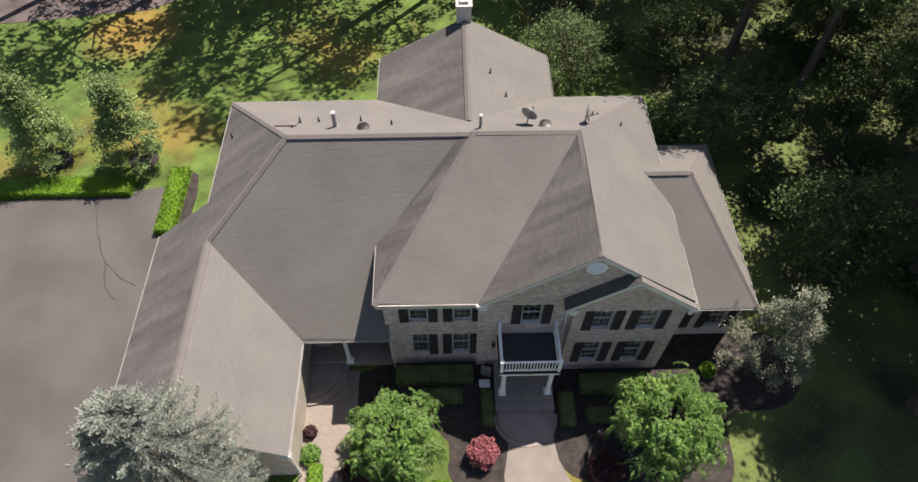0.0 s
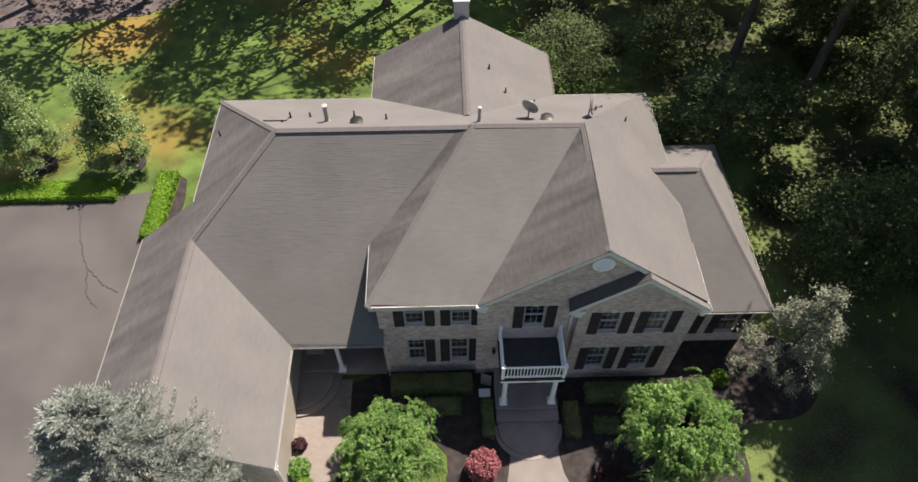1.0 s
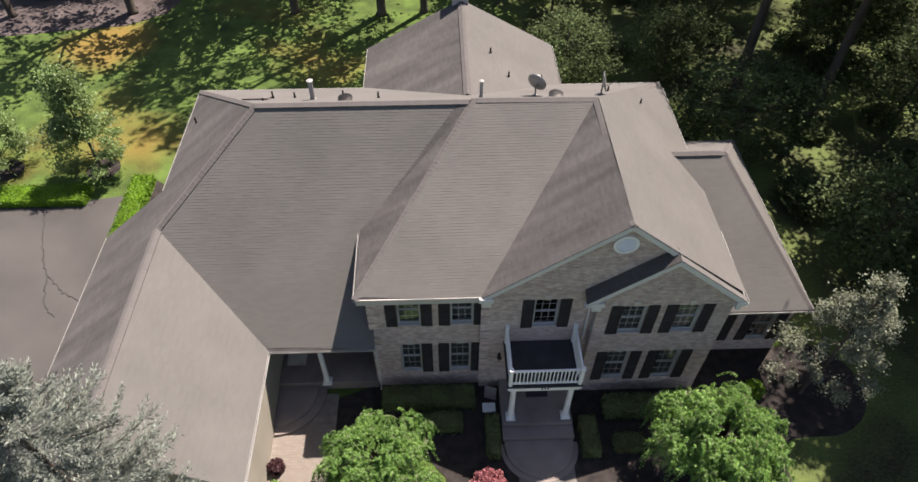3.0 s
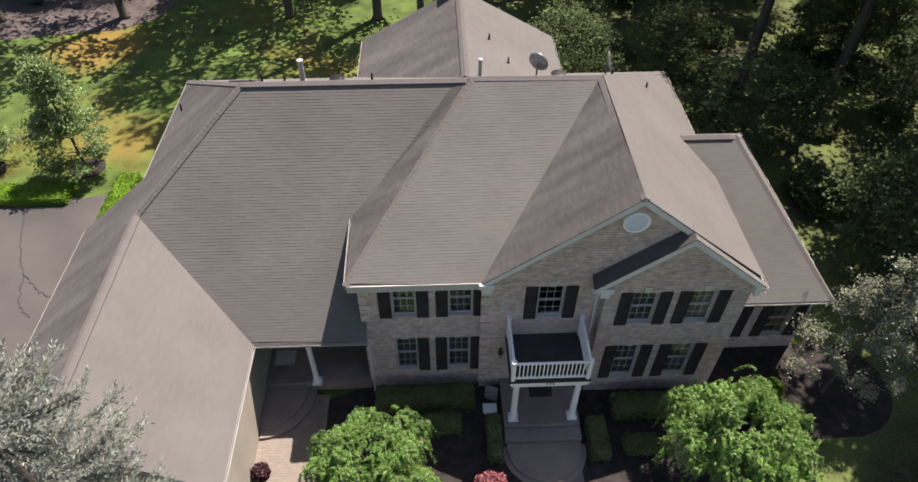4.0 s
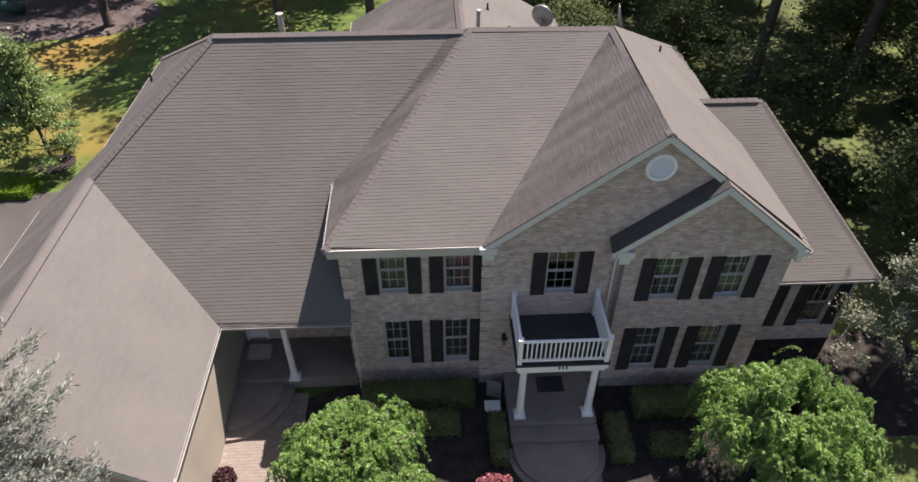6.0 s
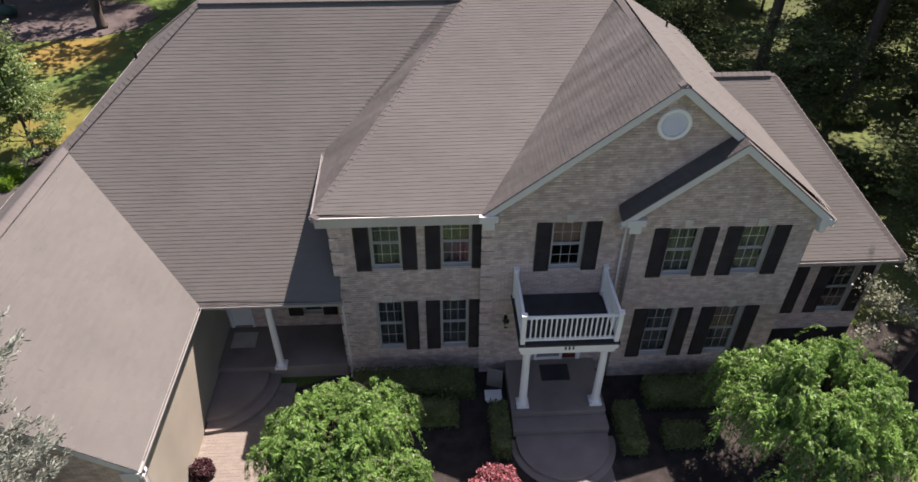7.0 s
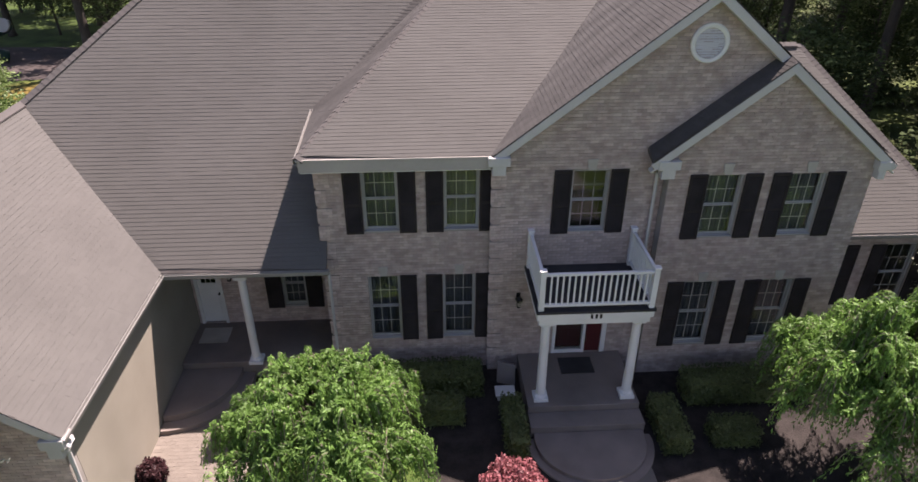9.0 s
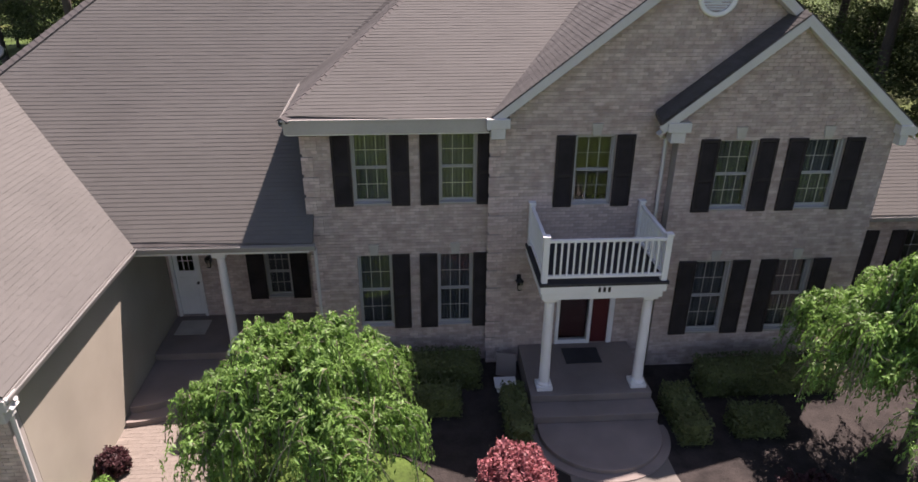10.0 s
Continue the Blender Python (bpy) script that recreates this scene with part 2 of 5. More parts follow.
ground()
DRIVE = [(-60, -40), (-17.1, -40), (-17.1, 7.4), (-19.2, 7.6), (-19.75, 11.2), (-22.3, 10.8), (-28.7, 10.3), (-60, 9.0)]
sheet("driveway", DRIVE, G + 0.02, 0.06, ASPHALT, "worn grey asphalt driveway beside the garage", "driveway")
sheet("mulch_bed", [(-8.2, -0.6), (-6.3, 0.1), (-2.4, 0.1), (-0.6, -0.2), (-0.6, -5.6), (-1.3, -5.75)] + arc(-2.35, -4.9, 1.45, 1.15, -45, -200, 12) + [(-3.75, -3.8), (-4.3, -3.2), (-5.5, -2.8), (-7.6, -2.7)], G + 0.03, 0.06, MULCH, "dark bark mulch bed before the brick front", "mulch bed")
sheet("mulch_bed", [(0.5, -0.2), (6.0, -0.4), (6.0, 1.3), (10.0, 1.3)] + arc(10.6, -0.6, 2.3, 2.1, 80, -80, 14) + arc(9.6, -3.6, 0.9, 0.9, 90, 180, 5) + arc(5.6, -4.6, 3.1, 2.7, 0, -150, 16) + [(1.6, -5.4), (0.5, -4.4)], G + 0.03, 0.06, MULCH, "dark bark mulch bed under shrubs and tree", "mulch bed")
sheet("mulch_bed", [(-18.35, 12.3), (-17.95, 12.0), (-17.75, 10.5), (-17.85, 8.2), (-18.35, 7.8)], G + 0.03, 0.06, MULCH, "strip of brown mulch beside the clipped hedge", "mulch bed")
sheet("mulch_bed", [(-10.2, -2.9), (-9.85, -2.95), (-9.6, -3.4), (-9.3, -4.3), (-8.9, -6.0), (-8.9, -8.0), (-10.2, -8.0)], G + 0.03, 0.06, MULCH, "narrow mulch bed along the garage wall", "mulch bed")
sheet("mulch_bed", [(-44, 25.6), (-33, 26.3), (-27, 27.2), (-24.5, 27.5), (-22.2, 29.0), (-21.5, 31.0), (-23, 33.5), (-28, 35.0), (-44, 36.0)], G + 0.03, 0.06, LITTER, "pale wood chip play area under the trees", "mulch bed")
for cx, cy in ((-21.4, 13.3), (-26.4, 13.3)):
    sheet("tree_ring", arc(cx, cy, 0.85, 0.8, 0, 345, 18), G + 0.03, 0.06, MULCH, "round ring of dark mulch round a young tree", "mulch bed")
WALKPTS = [(-1.12, -3.2), (0.92, -3.2), (0.93, -4.0), (1.05, -4.7), (1.45, -5.6), (2.1, -6.6), (2.6, -8.5), (2.6, -30), (0.2, -30), (0.2, -9.0), (-0.6, -7.0), (-1.35, -5.8), (-1.38, -5.3), (-1.22, -4.6), (-1.12, -4.0)]
sheet("front_walk", WALKPTS, G + 0.05, 0.1, WALK, "pale concrete front walk curving from the steps", "path")

def crack(pts):
    """A sealed crack: a thin uneven ribbon of tar on the asphalt."""
    b = Build()
    rnd = random.Random(3)
    fine = []
    for (xa, ya), (xb, yb) in zip(pts, pts[1:]):
        for i in range(8):
            t = i / 8
            fine.append((xa + (xb - xa) * t + rnd.uniform(-0.06, 0.06), ya + (yb - ya) * t + rnd.uniform(-0.06, 0.06)))
    b.tube([(x, y, G + 0.02) for x, y in fine], [0.022 + 0.02 * rnd.random() for _ in fine], 6)
    tagged(part("crack_seal", b, TAR), "dark tar-sealed crack in the driveway", "crack", kind="structure")


crack([(-23.3, 10.4), (-22.9, 8.8), (-22.2, 7.0), (-21.6, 6.0), (-20.6, 5.1), (-19.6, 4.6)])
crack([(-21.6, 6.0), (-21.3, 4.6), (-20.4, 3.6)])

sheet("forest_floor", [(10.9, 12.5), (10.5, 6.0), (10.3, 1.0), (7.0, 0.5), (7.0, -14), (60, -14), (75, 70), (-2, 70), (-3.5, 42), (-0.5, 31), (3.5, 24.5), (7.5, 20.5), (9.8, 17)], G + 0.016, 0.03, SHADED_FLOOR, "woodland floor of litter and thin grass, darkened for shade", "woodland floor")

# ---- the house ----
house = empty("house", (-3.5, 3.0, G), "two-storey taupe brick house with grey-brown shingle roof", "house")
house_inv = Matrix.Translation((3.5, -3.0, -G))


def hp(name, b, mat=None, parent=None, label="", **kw):
    """A part of the house; coordinates are the world's."""
    ob = part(name, b, mat, parent or house, label, **kw)
    if parent is None:
        ob.matrix_parent_inverse = house_inv
    return ob


def courses(poly, ref, expo=0.104, tab=0.30, seed=0, single=0):
    """Lapped shingles on a convex sloping polygon: rows of wedges, cut along its edges."""
    rnd = random.Random(seed)
    P3 = [Vector(p) for p in poly]
    n = (P3[1] - P3[0]).cross(P3[2] - P3[0])
    for i in range(2, len(P3) - 1):
        n += (P3[i] - P3[0]).cross(P3[i + 1] - P3[0])
    n.normalize()
    if n.z < 0:
        n = -n
    u = Vector((0, 0, 1)).cross(n).normalized()
    w = n.cross(u)
    o = P3[0]
    q = [((p - o).dot(u), (p - o).dot(w)) for p in P3]
    shift = (ref - o.z) / w.z
    lo, hi = min(b for a, b in q), max(b for a, b in q)

    def span(v):
        xs = []
        for i in range(len(q)):
            (a0, b0), (a1, b1) = q[i], q[(i + 1) % len(q)]
            if abs(b1 - b0) > 1e-6 and min(b0, b1) - 1e-6 <= v <= max(b0, b1) + 1e-6:
                xs.append(a0 + (a1 - a0) * (v - b0) / (b1 - b0))
            elif abs(b1 - b0) <= 1e-6 and abs(v - b0) < 1e-5:
                xs += [a0, a1]
        return (min(xs), max(xs)) if xs else None

    V, F, singles = [], [], []
    k = math.floor((lo - shift) / expo)
    while shift + k * expo < hi - 0.005:
        v0, v1 = max(shift + k * expo, lo), min(shift + (k + 1) * expo, hi)
        k += 1
        if v1 - v0 < 0.01:
            continue
        s0, s1 = span(v0 + 1e-4), span(v1 - 1e-4)
        if not s0 or not s1:
            continue
        x = math.floor((min(s0[0], s1[0])) / tab) * tab - (0.5 * tab if k % 2 else 0) + 0.04 * math.sin(k * 2.1)
        end = max(s0[1], s1[1])
        while x < end:
            c = lambda t, s: min(max(t, s[0]), s[1])
            g = 0.0003
            a0, b0, a1, b1 = c(x + g, s0), c(x + tab - g, s0), c(x + g, s1), c(x + tab - g, s1)
            if b0 - a0 > 0.02 or b1 - a1 > 0.02:
                h = 0.010 + 0.004 * rnd.random()
                dv = -0.006 * rnd.random()
                full = abs(b0 - a0 - tab + 2 * g) < 1e-4 and abs(b1 - a1 - tab + 2 * g) < 1e-4 and abs(v1 - v0 - expo) < 1e-4
                if full and len(singles) < single:
                    singles.append(o + u * (x + tab / 2) + w * v0)
                else:
                    i = len(V)
                    at = lambda uu, vv, hh: o + u * uu + w * vv + n * hh
                    V += [at(a0, v0 + dv, 0.0), at(b0, v0 + dv, 0.0), at(a0, v0 + dv, h), at(b0, v0 + dv, h), at(b1, v1 + 0.01, 0.006), at(a1, v1 + 0.01, 0.006)]
                    F += [(i, i + 1, i + 3, i + 2), (i + 2, i + 3, i + 4, i + 5), (i, i + 2, i + 5), (i + 1, i + 4, i + 3)]
            x += tab
    basis = Matrix((u, w, n)).transposed().to_4x4()
    return V, F, singles, basis


LATE = []  # single shingles and bricks, set last


def roof(poly, thick=0.1, single=0, seed=0, label="", mat=None):
    P3 = [Vector(p) for p in poly]
    b = Build()
    b.prism([p - Vector((0, 0, thick)) for p in P3], (0, 0, thick - 0.004))
    r = hp("roof", b, DECK, label=label)
    V, F, singles, basis = courses(poly, 3.38, seed=seed, single=single)
    sh = new("shingles", raw("shingles", V, F, mat or SHINGLE))
    sh.parent = r
    stuff(sh)
    if singles:
        LATE.append(("shingle", r, singles, basis))
    return r


def caps(a, b, lift=0.0, wide=0.15, drop=0.55, seed=0):
    """Folded cap shingles lapped along a ridge or a hip, over an underlay strip."""
    a, b = Vector(a), Vector(b)
    if a.z > b.z:
        a, b = b, a
    d = b - a
    L = d.length
    d.normalize()
    s = d.cross(Vector((0, 0, 1))).normalized()
    n = s.cross(d)
    under = Build()
    w = wide * 0.8
    under.prism([a - s * w + n * (0.012 - w * drop), a + n * 0.012, a + s * w + n * (0.012 - w * drop), a + s * w - n * (w * drop + 0.02), a - s * w - n * (w * drop + 0.02)], d * L)
    r = hp("ridge_cap", under, CAP)
    one = Build()
    h0, h1, w = 0.042 + lift, 0.030 + lift, wide
    v = []
    for y, h in ((0, h0), (0.2, h1)):
        v += [(-w, y, h - w * drop), (0, y, h), (w, y, h - w * drop), (-w, y, h - w * drop - 0.03 - lift), (0, y, h - 0.03), (w, y, h - w * drop - 0.03 - lift)]
    one.add(v, [(0, 1, 7, 6), (1, 2, 8, 7), (0, 3, 4, 1), (1, 4, 5, 2), (0, 6, 9, 3), (2, 5, 11, 8), (6, 7, 10, 9), (7, 8, 11, 10)])
    me = raw("cap_shingle", one.v, one.f, CAP)
    basis = Matrix((s, d, n)).transposed().to_4x4()
    rnd = random.Random(seed)
    for k in range(int(L / 0.17)):
        LATE.append((me, r, [a + d * (k * 0.17) + n * 0.004 * rnd.random()], basis))


def gutter(a, b, out):
    """A white trough gutter with its board, along an eave from a to b; out is the way off the wall."""
    a, b, o = Vector(a), Vector(b), Vector(out)
    pr = [(-0.03, 0.012), (-0.03, -0.15), (0.0, -0.15), (0.0, -0.11), (0.05, -0.11), (0.075, -0.03), (0.075, 0.0), (0.062, 0.0), (0.062, -0.03), (0.042, -0.095), (0.012, -0.095), (0.012, 0.008)]
    bd = Build()
    bd.prism([a + o * x + Vector((0, 0, z - 0.03)) for x, z in pr], b - a)
    hp("gutter", bd, GUTTER, label="off-white metal gutter")


def downspout(pts):
    bd = Build()
    bd.tube(pts, [0.04] * len(pts), 6)
    hp("downspout", bd, TRIM)


ZR, YR, EV = 9.25, 5.95, 6.0
RL, PK, RR = (-10.15, YR, ZR), (-2.55, YR, ZR), (1.9, YR, ZR)
RF = (1.93, -0.35, 9.38)
PH = (-2.45, YR, 9.30)  # the middle hip stands a little proud of the ridge
V0, VT = (-6.6, 2.62, 6.18), (-3.05, 5.9, 9.2)
CE, VB = (-6.6, -0.27, 6.01), (-2.45, -0.27, EV)
GP, GF = (-13.67, 2.8, 6.364), (-13.67, -5.35, 6.364)
EC, EF = (-9.92, -0.45, 3.38), (-9.92, -5.35, 3.38)
BL, BR = (-14.2, 11.5, 5.93), (6.17, 11.5, 5.93)
CAT = 0.917
# front slope that runs down over the side porch
roof([(-6.2, -0.45, 3.38), EC, GP, RL, PK, (-6.2, 2.68, ZR - CAT * (YR - 2.68))], single=290, seed=1)
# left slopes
roof([RL, GP, (-13.67, 10.77, 6.364)], seed=3, mat=STREAKED_SHADED)
roof([(-13.67, 10.77, 6.364), GP, GF, (-14.2, -5.35, 5.93), BL], seed=4, mat=STREAKED_SHADED)
roof([(-14.2, -5.35, 5.93), (-14.2, 5.2, 5.93), (-17.3, 5.2, 3.387), (-17.3, -5.35, 3.387)], seed=5, mat=STREAKED_SHADED)
# garage right slope
roof([GP, GF, EF, EC], seed=6)
# back slope, right slopes
roof([RL, RR, BR, BL], seed=7)
roof([RF, RR, BR, (6.3, 11.3, 5.83), (6.3, -0.35, 5.83)], seed=8)
roof([(3.6, -0.62, 8.02), (3.6, -0.35, 8.02), (6.35, -0.35, 5.79), (6.35, -0.62, 5.79)], seed=9)
# middle block and gable
roof([VB, RR, PH, CE], seed=10)
roof([PH, CE, V0], seed=11, mat=STREAKED_SHADED)
roof([PH, V0, VT], seed=2, mat=STREAKED_SHADED)
roof([VB, (-2.45, -0.35, EV), RF, RR], seed=12, mat=STREAKED_SHADED)
roof([(3.6, -0.62, 8.02), (3.6, -0.13, 8.08), (1.0, -0.13, 6.06), (1.0, -0.62, 5.92)], seed=13, mat=STREAKED_SHADED)
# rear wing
roof([(-7.0, 14.75, 5.9), (-2.6, 14.75, 8.3), (-2.6, 7.54, 8.3), (-7.0, 11.55, 5.9)], seed=14, mat=STREAKED_SHADED)
roof([(1.75, 14.75, 5.9), (-2.6, 14.75, 8.3), (-2.6, 7.54, 8.3), (1.75, 11.55, 5.9)], seed=15)
# right wing
W1, W2, W3, W4 = (5.0, 5.73, 6.78), (7.2, 5.73, 6.78), (10.17, 0.86, 3.15), (10.17, 10.7, 3.15)
roof([W1, W2, W3, (6.0, 0.86, 3.15)], seed=16)
roof([W2, W3, W4], seed=17)
roof([W1, W2, W4, (6.0, 10.7, 3.15)], seed=18)
for i, (a, b, lift) in enumerate(((RL, PK, 0.006), (PH, RR, 0.006), (RL, GP, 0), (RL, BL, 0), (RR, BR, 0), (GP, GF, 0), (PH, CE, 0), ((-2.6, 7.6, 8.3), (-2.6, 14.75, 8.3), 0.02), (W1, W2, 0.03), (W2, W3, 0), (W2, W4, 0))):
    caps(a, b, lift, seed=i)
caps((1.9, YR, ZR), (1.925, 0.75, ZR), 0.012, 0.13, 0.74, seed=20)
caps((1.925, 0.72, ZR), RF, 0, 0.12, 0.75, seed=21)
X, Y = Vector((1, 0, 0)), Vector((0, 1, 0))
gutter((-9.92, -0.45, 3.38), (-6.15, -0.45, 3.38), -Y)
gutter(CE, V0, -X)
gutter(EC, EF, X)
gutter((-17.3, 5.2, 3.387), (-17.3, -5.35, 3.387), -X)
gutter((-14.2, 5.2, 5.93), BL, -X)
gutter((6.3, 11.3, 5.83), (6.3, 3.4, 5.83), X)
gutter((6.35, 2.6, 5.79), (6.35, -0.62, 5.79), X)
gutter((6.0, 0.86, 3.15), W3, -Y)
gutter(W3, W4, X)
gutter((-7.0, 11.55, 5.9), (-7.0, 14.75, 5.9), -X)
gutter((1.75, 11.55, 5.9), (1.75, 14.75, 5.9), X)
gutter(BL, BR, Y)
downspout([(-6.22, -0.45, 3.25), (-6.24, 0.02, 3.0), (-6.24, 0.02, 0.05), (-6.24, -0.2, -0.02)])
downspout([(1.06, -0.5, 5.78), (1.06, -0.42, 5.62), (1.27, -0.2, 5.5), (1.27, -0.2, 3.2)])
downspout([(-9.85, -5.2, 3.25), (-10.1, -5.05, 2.95), (-10.1, -5.12, -0.05)])
downspout([(6.75, 1.16, 3.0), (6.75, 1.16, -0.05)])


def rake(a, b, y, name="rake_board"):
    """White board and moulding under a sloping gable edge."""
    bd = Build()
    a, b = Vector((a[0], y, a[1])), Vector((b[0], y, b[1]))
    bd.beam(a - Vector((0, 0, 0.028)), b - Vector((0, 0, 0.028)), 0.06, 0.17)
    bd.beam(a + Vector((0, 0.1, -0.2)), b + Vector((0, 0.1, -0.2)), 0.2, 0.04)
    hp(name, bd, TRIM, label="off-white painted rake board", bevel=0.008)


rake((-2.5, 5.96), (1.93, 9.39), -0.325)
rake((1.93, 9.39), (3.75, 7.93), -0.329)
rake((0.95, 5.88), (3.6, 8.02), -0.595)
rake((3.6, 8.02), (6.42, 5.735), -0.599)
rake((-9.85, 3.33), (-13.67, 6.364), -5.325)
rake((-13.67, 6.364), (-17.35, 3.345), -5.329)


def eave_return(x, y, z, w):
    """Boxed end of a gable eave with a stepped foot."""
    bd = Build()
    bd.box(x - w, y, z - 0.2, x + w, y + 0.32, z)
    bd.box(x - w * 0.62, y + 0.02, z - 0.42, x + w * 0.62, y + 0.3, z - 0.2)
    hp("eave_return", bd, TRIM, label="white boxed eave return", bevel=0.012)


eave_return(-2.28, -0.41, 6.0, 0.24)
eave_return(1.35, -0.66, 5.94, 0.24)
eave_return(6.12, -0.66, 5.82, 0.13)
eave_return(-10.1, -5.39, 3.33, 0.2)

# ---- walls with their openings ----
def brick_wall(name, y, x0, x1, z0, top, holes, thick=0.28, single=None, seed=0, bricks=True, label=""):
    """A wall facing -y. top: list of (x, z) from x0 to x1; holes: (x0, x1, z0, z1)."""
    bd = Build()
    ymor = y + 0.008
    xs = sorted({x0, x1, *[h[0] for h in holes], *[h[1] for h in holes], *[p[0] for p in top]})
    rise = lambda x: next(a[1] + (b[1] - a[1]) * (x - a[0]) / (b[0] - a[0]) for a, b in zip(top, top[1:]) if a[0] - 1e-6 <= x <= b[0] + 1e-6)
    for a, b in zip(xs, xs[1:]):
        cuts = sorted((h[2], h[3]) for h in holes if h[0] < (a + b) / 2 < h[1])
        z = z0
        inside = lambda t: any(c0 < t < c1 for c0, c1 in cuts)
        low = min(rise(a), rise(b))
        for c in sorted({t for h in holes for t in (h[2], h[3]) if z0 < t < low}):
            if not inside((z + c) / 2):
                bd.box(a, ymor, z, b, y + thick, c)
            z = c
        bd.prism([(a, ymor, z), (b, ymor, z), (b, ymor, rise(b)), (a, ymor, rise(a))], (0, thick - 0.008, 0))
    wall = hp(name, bd, MORTAR if bricks else STUCCO, label=label or "taupe brick wall", weld=True)
    if not bricks:
        return wall
    rnd = random.Random(seed)
    V, F, one = [], [], []
    zc, row = z0, 0
    while zc < max(p[1] for p in top):
        za, zb = zc + 0.005, zc + 0.070
        ok = [x0 + (x1 - x0) * i / 400 for i in range(401)]
        ok = [x for x in ok if rise(x) >= zb]
        if ok:
            blocks = [(min(ok), max(ok))]
            for h in holes:
                if h[2] < zb - 0.01 and h[3] > za + 0.01:
                    nxt = []
                    for a, b in blocks:
                        if h[0] > a: nxt.append((a, min(b, h[0])))
                        if h[1] < b: nxt.append((max(a, h[1]), b))
                        if h[1] <= a or h[0] >= b: nxt = [p for p in nxt if p != (a, min(b, h[0])) and p != (max(a, h[1]), b)] + [(a, b)]
                    blocks = nxt
            for a, b in blocks:
                x = math.floor((a - x0) / 0.21) * 0.21 + x0 - (0.105 if row % 2 else 0)
                while x < b:
                    xa, xb = max(x, a) + 0.005, min(x + 0.21, b) - 0.005
                    if xb - xa > 0.02:
                        yy = y - 0.004 * rnd.random()
                        if single and xb - xa > 0.199 and len(one) < 300 and single[0] < xa < single[1] and single[2] < za < single[3]:
                            one.append((xa, yy, za))
                        else:
                            i = len(V)
                            V += [(xa, yy, za), (xb, yy, za), (xb, yy, zb), (xa, yy, zb), (xa, y + 0.012, za), (xb, y + 0.012, za), (xb, y + 0.012, zb), (xa, y + 0.012, zb)]
                            F += [(i, i + 1, i + 2, i + 3), (i, i + 4, i + 5, i + 1), (i + 3, i + 2, i + 6, i + 7), (i, i + 3, i + 7, i + 4), (i + 1, i + 5, i + 6, i + 2)]
                    x += 0.21
        zc += 0.075
        row += 1
    br = new("brickwork", raw("brickwork", V, F, BRICK))
    br.parent = wall
    stuff(br)
    if one:
        LATE.append(("brick", wall, one, None))
    return wall


